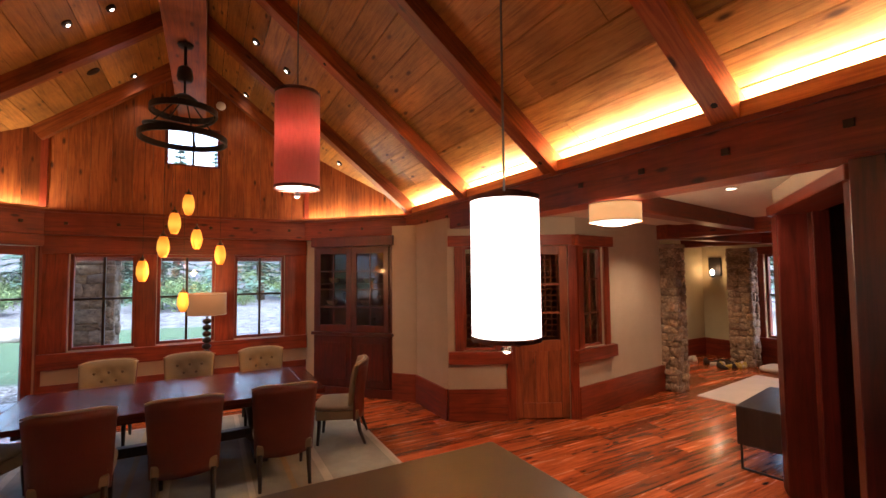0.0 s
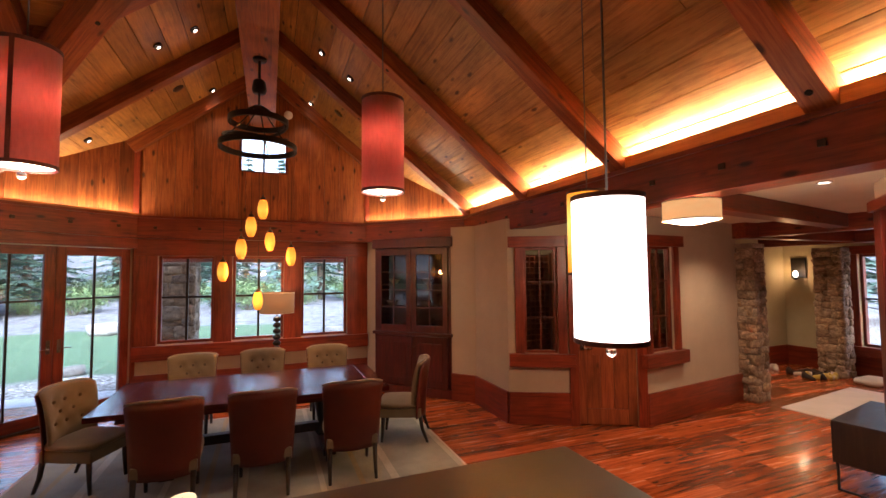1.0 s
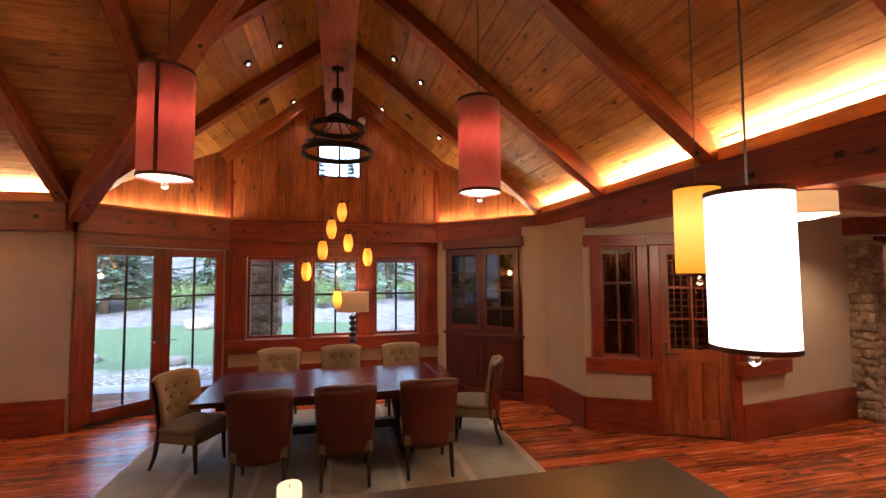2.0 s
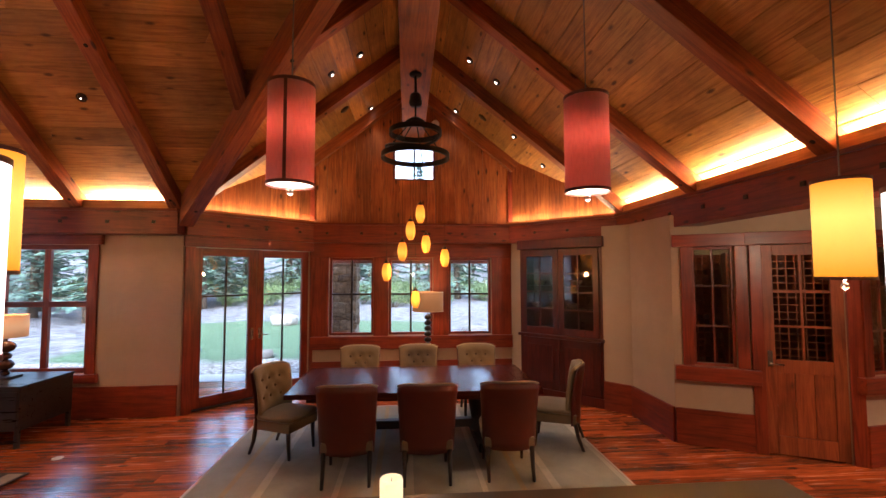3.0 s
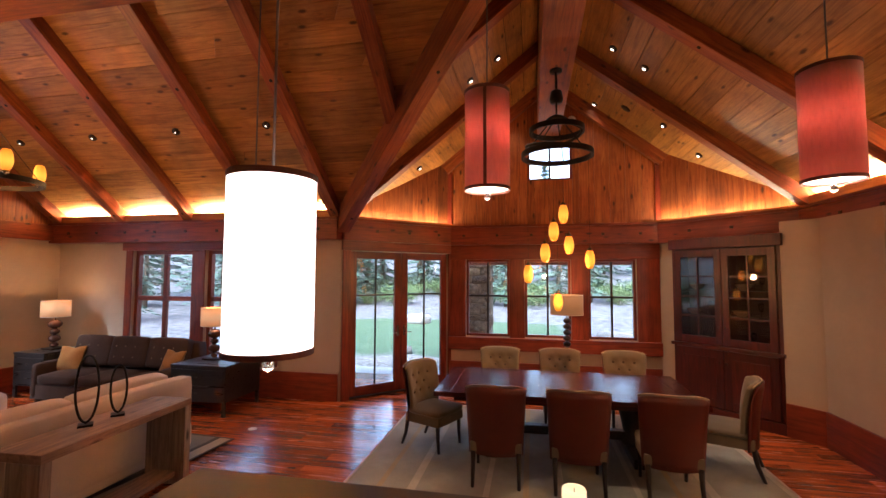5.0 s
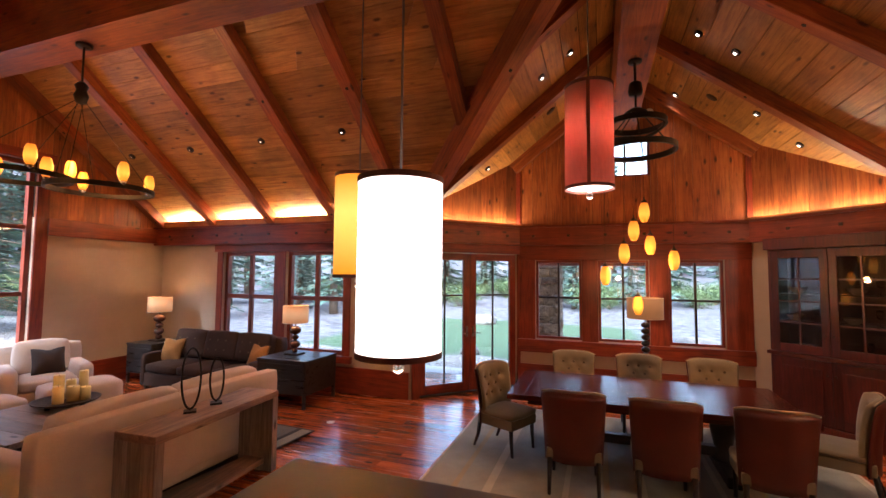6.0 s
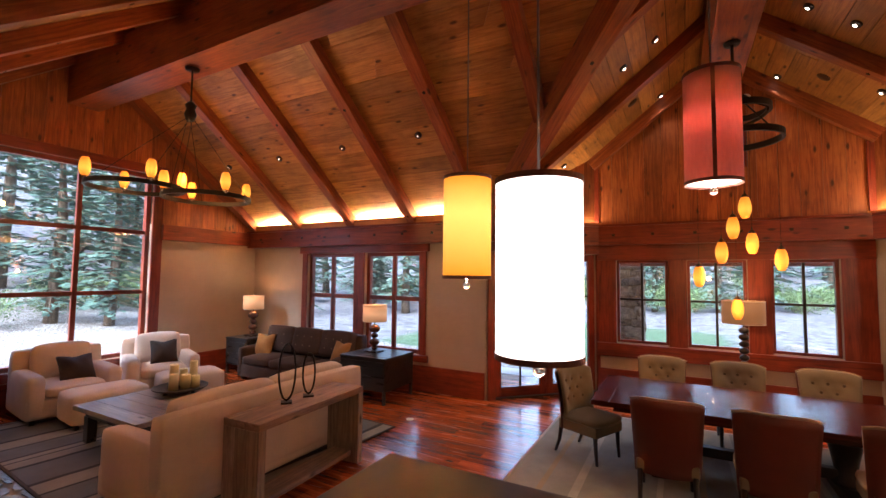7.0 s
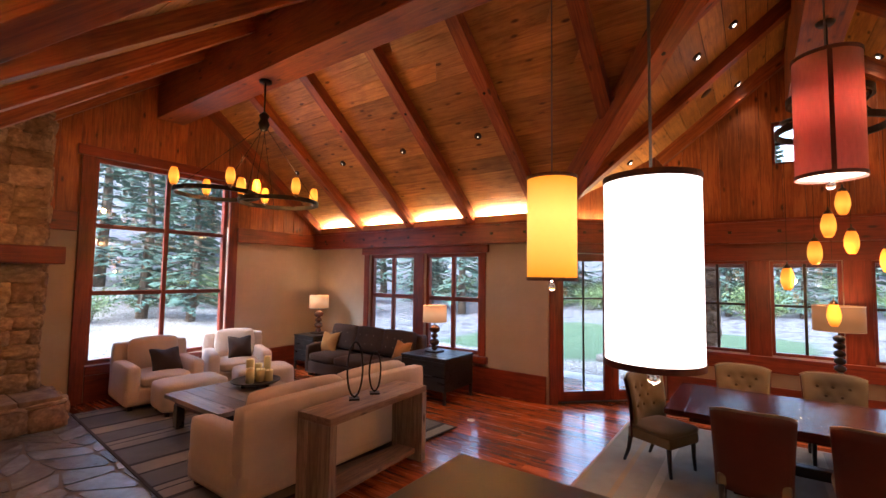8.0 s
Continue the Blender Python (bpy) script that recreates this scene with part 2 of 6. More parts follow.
M_BULB = glow("amber_glass_lit", (1.0, 0.25, 0.012), 0.25, (1.0, 0.47, 0.05), 0.55, 0.42)
M_LAMPSHADE = glow("lit_linen_shade", (0.70, 0.34, 0.15), 0.085, (1.0, 0.64, 0.34), 0.8, 0.5)
M_LAMPSHADE2 = glow("dim_linen_shade", (0.24, 0.11, 0.042), 0.16)
M_SPOTLIT = glow("downlight_lens", (1.0, 0.88, 0.7), 1.6)
M_FLAME = glow("candle_glow", (1.0, 0.80, 0.46), 0.20)
M_DRUM = glow("drum_shade_lit", (0.95, 0.52, 0.2), 0.13)
M_STONE = stone_mat("field_stone", (0.50, 0.355, 0.23), (0.12, 0.075, 0.048))
M_MORTAR = plain("mortar", (0.13, 0.10, 0.075), 0.95, grain=40, bump=0.5)


# ---- mesh helpers ----
def part(name, bm, material, parent=None, label="", smooth=False):
    me = bpy.data.meshes.new(name)
    bm.to_mesh(me)
    bm.free()
    me.materials.append(material)
    if smooth:
        me.polygons.foreach_set("use_smooth", [True] * len(me.polygons))
    ob = new(name, me)
    ob.parent = parent
    if label:
        tagged(ob, label)
    return ob


def thing(name, place, label, category, group="", turn=0.0, kind=""):
    e = new(name)
    e.empty_display_size = 0.1
    e.matrix_world = pose(*place, 0, 0, turn)
    return tagged(e, label, category, group, kind)


def box(bm, lo, hi, bevel=0.0, m=None):
    """An axis box from corner to corner, with edges eased by bevel."""
    g = bmesh.ops.create_cube(bm, size=1.0)
    vs = g["verts"]
    for v in vs:
        v.co = Vector([lo[i] + (v.co[i] + 0.5) * (hi[i] - lo[i]) for i in range(3)])
    if bevel > 0:
        es = list({e for v in vs for e in v.link_edges})
        r = bmesh.ops.bevel(bm, geom=es, offset=bevel, segments=2, profile=0.6, affect="EDGES")
        vs = list({v for f in r["faces"] for v in f.verts} | {v for v in vs if v.is_valid})
    if m is not None:
        bmesh.ops.transform(bm, matrix=m, verts=vs)
    return bm


def boxm(lo, hi, bevel=0.0, m=None):
    return box(bmesh.new(), lo, hi, bevel, m)


def lathe(bm, profile, seg=24, m=None):
    """A turned solid: profile is rows of (radius, z)."""
    rings = []
    for r, z in profile:
        rings.append([bm.verts.new((max(r, 1e-4) * math.cos(a), max(r, 1e-4) * math.sin(a), z)) for a in [2 * math.pi * i / seg for i in range(seg)]])
    for a, b in zip(rings, rings[1:]):
        for i in range(seg):
            bm.faces.new((a[i], a[(i + 1) % seg], b[(i + 1) % seg], b[i]))
    bm.faces.new(rings[0][::-1])
    bm.faces.new(rings[-1])
    if m is not None:
        bmesh.ops.transform(bm, matrix=m, verts=[v for r in rings for v in r])
    return bm


def tube(bm, pts, r, seg=10, closed=False):
    """A round bar along a line of points."""
    pts = [Vector(p) for p in pts]
    n = len(pts)
    rings = []
    for i, p in enumerate(pts):
        a = pts[(i - 1) % n] if closed or i else p
        b = pts[(i + 1) % n] if closed or i < n - 1 else p
        d = (b - a).normalized()
        u = d.cross(Vector((0, 0, 1)))
        u = u.normalized() if u.length > 1e-3 else Vector((1, 0, 0))
        w = d.cross(u)
        rr = r[i] if isinstance(r, (list, tuple)) else r
        rings.append([bm.verts.new(p + rr * (math.cos(t) * u + math.sin(t) * w)) for t in [2 * math.pi * k / seg for k in range(seg)]])
    pairs = list(zip(rings, rings[1:])) + ([(rings[-1], rings[0])] if closed else [])
    for a, b in pairs:
        for k in range(seg):
            bm.faces.new((a[k], a[(k + 1) % seg], b[(k + 1) % seg], b[k]))
    if not closed:
        bm.faces.new(rings[0][::-1])
        bm.faces.new(rings[-1])
    return bm


def band(bm, radius, z0, z1, thick, seg=48, centre=(0, 0)):
    """A flat hoop standing on edge."""
    rows = []
    for a in [2 * math.pi * i / seg for i in range(seg)]:
        c, s = math.cos(a), math.sin(a)
        rows.append([bm.verts.new((centre[0] + q * c, centre[1] + q * s, z)) for q, z in ((radius, z0), (radius + thick, z0), (radius + thick, z1), (radius, z1))])
    for i in range(seg):
        a, b = rows[i], rows[(i + 1) % seg]
        for k in range(4):
            bm.faces.new((a[k], b[k], b[(k + 1) % 4], a[(k + 1) % 4]))
    return bm


def prism(bm, poly, axis_fn):
    """A slab from a polygon of (u, v): axis_fn(u, v, side) gives the place for side 0 and 1."""
    a = [bm.verts.new(axis_fn(u, v, 0)) for u, v in poly]
    b = [bm.verts.new(axis_fn(u, v, 1)) for u, v in poly]
    bm.faces.new(a[::-1])
    bm.faces.new(b)
    n = len(poly)
    for i in range(n):
        bm.faces.new((a[i], a[(i + 1) % n], b[(i + 1) % n], b[i]))
    return bm


def cushion(lo, hi, puff=0.04, cuts=6, bevel=0.05):
    """A padded block: rounded edges and faces that swell a little."""
    bm = bmesh.new()
    bmesh.ops.create_cube(bm, size=1.0)
    bmesh.ops.subdivide_edges(bm, edges=bm.edges[:], cuts=cuts, use_grid_fill=True)
    size = [hi[i] - lo[i] for i in range(3)]
    mid = [(hi[i] + lo[i]) / 2 for i in range(3)]
    for v in bm.verts:
        c = v.co * 2
        p = Vector([c[i] * size[i] / 2 for i in range(3)])
        inner = Vector([max(-size[i] / 2 + bevel, min(size[i] / 2 - bevel, p[i])) for i in range(3)])
        d = p - inner
        if d.length > 1e-6:
            p = inner + d.normalized() * min(bevel, d.length)
        w = [1 - c[i] * c[i] for i in range(3)]
        for i in range(3):
            j, k = (i + 1) % 3, (i + 2) % 3
            p[i] += puff * c[i] * w[j] * w[k] * (abs(c[i]) > 0.99)
        v.co = p + Vector(mid)
    return bm


def along(p0, p1, z=0.0):
    """The pose whose x runs from p0 to p1 in plan, y to the left of it."""
    return pose(p0[0], p0[1], z, 0, 0, math.degrees(math.atan2(p1[1] - p0[1], p1[0] - p0[0])))


def length(p0, p1):
    return math.hypot(p1[0] - p0[0], p1[1] - p0[1])


def wall(name, p0, p1, z1, openings=(), thick=0.2, material=None, z0=0.0, label="", side=1):
    """A wall whose inner face runs from p0 to p1; it is thick to the left of that line (side 1). openings: (s0, s1, z0, z1)."""
    bm = bmesh.new()
    n = length(p0, p1)
    y0, y1 = (0, thick) if side > 0 else (-thick, 0)
    s = 0.0
    for a, b, lo, hi in sorted(openings):
        if a > s:
            box(bm, (s, y0, z0), (a, y1, z1))
        if lo > z0:
            box(bm, (a, y0, z0), (b, y1, lo))
        if hi < z1:
            box(bm, (a, y0, hi), (b, y1, z1))
        s = b
    if s < n:
        box(bm, (s, y0, z0), (n, y1, z1))
    ob = part(name, bm, material or M_PLASTER)
    ob.matrix_world = along(p0, p1)
    return tagged(ob, label or "straw-coloured plaster wall with a soft matt finish", "wall", kind="structure")


def strip(name, p0, p1, z0, z1, proud, material, label="", category="trim", bevel=0.008, back=0.0, s0=0.0, s1=None, side=-1):
    """A board along a wall, standing proud of its face into the room."""
    n = length(p0, p1) if s1 is None else s1
    ys = (-proud, -back) if side < 0 else (back, proud)
    ob = part(name, boxm((s0, ys[0], z0), (n, ys[1], z1), bevel), material)
    ob.matrix_world = along(p0, p1)
    return tagged(ob, label or "reddish stained fir trim board", category, kind="structure")


# ---- plan ----
HALF, BACK, FRONT, GABLE_X, RY, END = 3.3, 6.8, 0.2, -9.1, 3.5, 8.5
RISE, TOP = 0.785, 5.70
B0, B1 = 2.60, 2.93
BAYX, BAYY = 1.86, 8.42
EAVE = 3.62


def roof(d):
    return TOP - RISE * abs(d)


# ---- floor ----
floor = tagged(part("floor", boxm((-9.6, -4.3, -0.12), (13.5, 9.0, -0.012)), M_SUB), "reclaimed wide-plank wooden floor with dark streaks", "floor", kind="structure")

# ---- ceilings ----
def planks(bm, d0, d1, spans, place, width=0.215):
    """Boards laid along the slope's run: place(d, run, lift) gives a point at distance d from the ridge."""
    d = d0
    rnd = random.Random(4)
    while d < d1 - 1e-4:
        e = min(d + width, d1)
        gap = 0.004
        for a0, b0, a1, b1 in [spans(d, e)] if not isinstance(spans(d, e), list) else spans(d, e):
            cuts = [0.0]
            whole = max(b0 - a0, b1 - a1)
            while cuts[-1] < 1:
                cuts.append(cuts[-1] + rnd.uniform(4.2, 7.5) / max(whole, 0.1))
            cuts[-1] = 1.0
            for u, v in zip(cuts, cuts[1:]):
                lift = rnd.uniform(-0.003, 0.003)
                q = [(d + gap, a0 + (b0 - a0) * u), (d + gap, a0 + (b0 - a0) * v - 0.003), (e - gap, a1 + (b1 - a1) * v - 0.003), (e - gap, a1 + (b1 - a1) * u)]
                low = [bm.verts.new(place(x, y, lift)) for x, y in q]
                high = [bm.verts.new(place(x, y, 0.03)) for x, y in q]
                bm.faces.new(low)
                bm.faces.new(high[::-1])
                for i in range(4):
                    bm.faces.new((low[i], high[i], high[(i + 1) % 4], low[(i + 1) % 4]))
        d = e
    bmesh.ops.recalc_face_normals(bm, faces=bm.faces[:])


def ceiling(name, sign, axis, spans, material, label):
    bm = bmesh.new()
    if axis == "main":
        planks(bm, 0.0, EAVE, spans, lambda d, r, l: (sign * d, r, roof(d) + l))
    else:
        planks(bm, 0.0, EAVE, spans, lambda d, r, l: (r, RY + sign * d, roof(d) + l))
    return tagged(part(name, bm, material), label, "ceiling", kind="structure")


PINE = "knotty amber pine board ceiling sloping up to a ridge"
REAR = -4.2
ceiling("ceiling_right", 1, "main", lambda d, e: [(REAR, END + 0.15, REAR, END + 0.15)], M_PLANK_Y, PINE)
ceiling("ceiling_left", -1, "main", lambda d, e: [(RY + d, END + 0.15, RY + e, END + 0.15), (REAR, RY - d, REAR, RY - e)], M_PLANK_Y, PINE)
ceiling("ceiling_living_back", 1, "wing", lambda d, e: [(GABLE_X - 0.1, -d, GABLE_X - 0.1, -e)], M_PLANK_X, PINE)
ceiling("ceiling_living_front", -1, "wing", lambda d, e: [(GABLE_X - 0.1, -d, GABLE_X - 0.1, -e)], M_PLANK_X, PINE)
# dark roof deck above the boards, so that no daylight leaks through the joints
deck = bmesh.new()
for poly in ([(0, REAR), (EAVE, REAR), (EAVE, END + 0.2), (0, END + 0.2)],):
    prism(deck, poly, lambda u, v, s: (u, v, roof(u) + 0.035 + 0.1 * s))
prism(deck, [(0, RY), (-EAVE, RY + EAVE), (-EAVE, END + 0.2), (0, END + 0.2)], lambda u, v, s: (u, v, roof(u) + 0.035 + 0.1 * s))
prism(deck, [(0, REAR), (-EAVE, REAR), (-EAVE, RY - EAVE), (0, RY)], lambda u, v, s: (u, v, roof(u) + 0.035 + 0.1 * s))
for k in (1, -1):
    prism(deck, [(0, 0), (-EAVE, EAVE), (GABLE_X - 0.2, EAVE), (GABLE_X - 0.2, 0)], lambda u, v, s, k=k: (u, RY + k * v, roof(v) + 0.035 + 0.1 * s))
bmesh.ops.recalc_face_normals(deck, faces=deck.faces[:])
tagged(part("roof_deck", deck, M_SUB), "dark roof deck above the ceiling boards", "roof", kind="structure")


def timber(name, a, b, wide, deep, material, label, up=0.0, group=""):
    """A squared timber between two points of its upper centre line, with eased arrises and bolt heads left to others."""
    a, b = Vector(a), Vector(b)
    d = b - a
    n = d.length
    d.normalize()
    side = d.cross(Vector((0, 0, 1))).normalized()
    top = side.cross(d).normalized()
    m = Matrix((( d.x, side.x, top.x, a.x), (d.y, side.y, top.y, a.y), (d.z, side.z, top.z, a.z), (0, 0, 0, 1)))
    ob = part(name, boxm((0, -wide / 2, -deep), (n, wide / 2, up), 0.008), material)
    ob.matrix_world = m
    if "rafter" in name and n > 2.5:
        for s in (0.42, 0.93):
            part("bolt", lathe(bmesh.new(), [(0.022, -0.008), (0.022, 0.004), (0.0, 0.006)], 8, pose(n * s, 0, -deep, 180, 0, 0)), M_IRON, ob)
    return tagged(ob, label, "beam", group, "structure")


M_RAFT = wood("rafter_fir", *RAFT, "x", 0.42, "object", True, vary=0.18)
# fir coloured paler and more golden, for light bounced onto the cove boards
M_COVE_LIT = wood("cove_board_fir_lit", (0.66, 0.32, 0.09), (0.50, 0.20, 0.045), (0.27, 0.085, 0.02), "x", 0.45, "object", False, 0.4)
M_BEAM = wood("beam_fir", *BEAM, "x", 0.36, "object", True, vary=0.15)
RW, RD = 0.17, 0.17
RL = "exposed fir rafter with eased edges under the pine boards"
for y in (-3.2, -1.55, 0.1, 1.71, 3.37, 5.04, 6.77):
    timber("rafter", (0.1, y, roof(0.1)), (3.42, y, roof(3.42)), RW, RD, M_RAFT, RL, group="rafters")
for y in (5.05, 6.78):
    d = min(3.42, y - RY)
    timber("rafter", (-0.1, y, roof(0.1)), (-d, y, roof(d)), RW, RD, M_RAFT, RL, group="rafters")
for x in (-8.95, -7.55, -6.15, -4.75, -3.42):
    timber("rafter", (x, RY + 0.1, roof(0.1)), (x, RY + 3.42, roof(3.42)), RW, RD, M_RAFT, RL, group="rafters")
    timber("rafter", (x, RY - 0.1, roof(0.1)), (x, RY - 3.42, roof(3.42)), RW, RD, M_RAFT, RL, group="rafters")
timber("rafter", (-2.05, RY + 0.1, roof(0.1)), (-2.05, RY + 2.05, roof(2.05)), RW, RD, M_RAFT, RL, group="rafters")
for k in (1, -1):
    timber("valley_rafter", (0, RY, TOP), (-3.42, RY + k * 3.42, roof(3.42)), 0.2, 0.34, M_RAFT, "heavy fir valley rafter where two roof slopes meet", group="valley rafters")
    # rake rafters against the dining gable
    timber("rafter", (0.1 * k, END - 0.16, roof(0.1)), (2.0 * k, END - 0.16, roof(2.0)), 0.12, 0.2, M_RAFT, RL, group="rafters")
timber("ridge_beam", (0, REAR, 5.42), (0, END, 5.42), 0.40, 0.82, M_RAFT, "massive squared fir ridge beam over the dining room")
timber("ridge_beam", (-0.2, RY, 5.42), (GABLE_X, RY, 5.42), 0.44, 0.70, M_RAFT, "massive squared fir ridge beam over the living room")

# ---- beam that runs round the room at door-head height, with its cove board ----
BL = "dark reddish fir beam band at door-head height with painted notch shadows"
runs = [((HALF, REAR), (HALF, 6.86), 1), ((BAYX, BAYY), (-BAYX, BAYY), 0), ((3.38, 6.9), (BAYX, BAYY), 2), ((-BAYX, BAYY), (-3.38, 6.9), 2), ((-3.36, 6.8), (GABLE_X, 6.8), 1), ((GABLE_X, 6.8), (GABLE_X, FRONT), 0), ((GABLE_X, FRONT), (-HALF, FRONT), 1), ((-HALF, FRONT), (-HALF, REAR), 1)]
coves = []
for p0, p1, cove in runs:
    n = length(p0, p1)
    if p0 == (GABLE_X, 6.8):
        for a, b in ((0, 2.0), (4.55, n)):
            strip("beam_band", p0, p1, B0 + 0.04, B1, 0.1, M_BEAM, BL, "beam", s0=a, s1=b, side=1)
        continue
    band_ob = strip("beam_band", p0, p1, B0, B1, 0.12, M_BEAM, BL, "beam", back=-0.16, side=1)
    strip("cove_ledge", p0, p1, B1 - 0.006, B1 + 0.034, 0.145, M_BEAM, "thin fir ledge board on the beam band", "trim", back=-0.16, bevel=0.004, side=1)
    # small dark blocks stand in for the shadows in the band's notches
    for k in range(int(n / 0.62)):
        notch_ob = part("peg", boxm((0.3 + k * 0.62, 0.118, 2.75), (0.35 + k * 0.62, 0.132, 2.795), 0.004), M_BRONZE, band_ob)
    if cove:
        if cove == 1:
            strip("cove_board", p0, p1, B1 + 0.034, 3.086, 0.085, M_COVE_LIT, "fir cove board hiding a strip light", "trim", back=0.065, bevel=0.004, side=1)
        else:
            strip("cove_board", p0, p1, B1 + 0.034, 2.995, 0.14, M_COVE_LIT, "fir cove board hiding a strip light", "trim", back=0.12, bevel=0.004, side=1)
        coves.append((p0, p1, cove, n))

# strip lights in the coves
for p0, p1, cove, n in coves:
    m = along(p0, p1)
    rx = 34 if cove == 1 else 8
    area("cove_light", m @ pose(n / 2, 0.0 if cove == 1 else 0.07, 2.99, 180 - rx, 0, 0), n - 0.1, 0.06, (58 if cove == 1 else 7.5) * n / 4, (1.0, 0.80, 0.50))

# ---- walls ----
wall("wall_north", (BAYX, BAYY), (-BAYX, BAYY), B1, [(0.38, 1.19, 0.90, 2.33), (1.49, 2.31, 0.90, 2.33), (2.59, 3.40, 0.90, 2.33)], side=-1)
wall("wall_northeast", (3.38, 6.9), (BAYX, BAYY), B1, side=-1)
wall("wall_northwest", (-BAYX, BAYY), (-3.38, 6.9), B1, [(0.04, 1.99, 0.0, 2.44)], side=-1)
wall("wall_living_back", (-3.38, 6.9), (GABLE_X - 0.2, 6.9), B1, [(1.28, 2.54, 0.62, 2.46), (2.80, 4.06, 0.62, 2.46)], side=-1)
wall("wall_living_gable", (GABLE_X, 6.9), (GABLE_X, FRONT - 0.2), B1, [(2.26, 4.44, 0.56, B1)], side=-1)
wall("wall_living_front", (GABLE_X, FRONT), (-HALF, FRONT), B1, side=-1)
wall("wall_kitchen_left", (-HALF, FRONT), (-HALF, REAR), B1, side=-1)
wall("wall_kitchen_back", (-HALF, REAR), (HALF, REAR), B1, side=-1)
wall("wall_kitchen_right", (HALF, REAR), (HALF, 0.6), B1, side=-1)
wall("wall_pantry_side", (3.14, 5.37), (3.14, 6.36), 2.75, side=-1, thick=0.12)
wall("wall_hutch_side", (3.14, 6.36), (2.86, 6.68), 2.75, side=-1, thick=0.12)


def boards(name, p0, p1, z0, ztop, label, gaps=(), width=0.26, group=""):
    """A wall of upright boards, each a piece of its own: ztop(s) gives the height, gaps are (s0, s1, z0, z1)."""
    n = length(p0, p1)
    backing = bmesh.new()
    k = max(1, round(n / width))
    w = n / k
    base = along(p0, p1)
    pieces = []
    rnd = random.Random(len(name))
    edges = sorted({round(i * w, 4) for i in range(k + 1)} | {g for gap in gaps for g in gap[:2]})
    for a, b in zip(edges, edges[1:]):
        if b - a < 0.03:
            continue
        segs = [(z0, None)]
        for g0, g1, gz0, gz1 in gaps:
            if a >= g0 - 0.001 and b <= g1 + 0.001:
                segs = [(z0, gz0), (gz1, None)]
        for lo, hi in segs:
            if hi and hi - lo < 0.02:
                continue
            q = [(a, lo), (b, lo), (b, hi if hi else ztop(b)), (a, hi if hi else ztop(a))]
            peak = min(max(ztop(a), ztop(b)), 9)
            if not hi and lo >= peak - 0.03:
                continue
            prism(backing, [(u, v + (0.03 if v > lo and not hi else 0)) for u, v in q], lambda u, v, s: (u, -0.022 - 0.12 * s, v))
            y = rnd.uniform(0, 0.006)
            q = [(u + (0.0025 if i in (0, 3) else -0.0025), v) for i, (u, v) in enumerate(q)]
            pieces.append(prism(bmesh.new(), q, lambda u, v, s, y=y: (u, y if s else -0.02, v)))
    bmesh.ops.recalc_face_normals(backing, faces=backing.faces[:])
    root = part(name, backing, M_SUB)
    root.matrix_world = base
    tagged(root, label, "wall", kind="structure")
    for bm in pieces:
        bmesh.ops.recalc_face_normals(bm, faces=bm.faces[:])
        part("board", bm, M_PANEL, root)
    return root


BOARDS = "upright reddish fir boards filling the gable above the beam"
GW = (1.44, 2.24, 3.80, 4.46)
boards("wall_gable_north", (BAYX, BAYY), (-BAYX, BAYY), B1, lambda s: roof(s - BAYX) + 0.02, BOARDS, [GW])
boards("wall_bay_upper_right", (3.38, 6.9), (BAYX, BAYY), B1, lambda s: roof(3.38 - s * 0.7071) + 0.02, BOARDS)
boards("wall_bay_upper_left", (-BAYX, BAYY), (-3.38, 6.9), B1, lambda s: roof(BAYX + s * 0.7071) + 0.02, BOARDS)
BW = (2.26, 4.44, 2.5, 3.84)
boards("wall_gable_living", (GABLE_X, 6.9), (GABLE_X, FRONT), B1, lambda s: roof(6.9 - s - RY) + 0.02, BOARDS, [BW])
boards("wall_gable_kitchen", (-HALF, REAR), (HALF, REAR), B1, lambda s: roof(s - HALF) + 0.02, BOARDS)
for k in (1, -1):
    strip("corner_post", (k * BAYX - 0.05, BAYY), (k * BAYX + 0.05, BAYY), B1 + 0.035, 4.2, 0.04, M_TRIM_Z, "slim fir corner post on the gable boards")


def window(name, m, w, h, cols=(), rows=(), frame_w=0.06, depth=0.09, bar=0.018, label="", wide_bars=False):
    """A window in an opening: m is the pose of its lower left corner, x along the wall, y into the room."""
    root = new(name)
    root.empty_display_size = 0.1
    root.matrix_world = m
    tagged(root, label or "casement window in a dark stained fir frame", "window", kind="structure")
    y0, y1 = -0.15, -0.15 + depth
    for lo, hi, mt in (((0, y0, 0), (frame_w, y1, h), M_TRIM_Z), ((w - frame_w, y0, 0), (w, y1, h), M_TRIM_Z), ((frame_w, y0, 0), (w - frame_w, y1, frame_w), M_TRIM_X), ((frame_w, y0, h - frame_w), (w - frame_w, y1, h), M_TRIM_X)):
        part("window_frame", boxm(lo, hi, 0.006), mt, root)
    for c in cols:
        part("mullion", boxm((c - bar, y0 + 0.02, frame_w), (c + bar, y1 - 0.015, h - frame_w), 0.004), M_BRONZE if not wide_bars else M_TRIM_Z, root)
    for r in rows:
        part("muntin", boxm((frame_w, y0 + 0.024, r - bar), (w - frame_w, y1 - 0.02, r + bar), 0.004), M_BRONZE if not wide_bars else M_TRIM_X, root)
    xs = [frame_w, *cols, w - frame_w]
    zs = [frame_w, *rows, h - frame_w]
    for a, b in zip(xs, xs[1:]):
        for c, d in zip(zs, zs[1:]):
            p = part("pane", boxm((a, y0 + 0.04, c), (b, y0 + 0.046, d)), M_PANE, root)
            p.visible_shadow = False
    return root


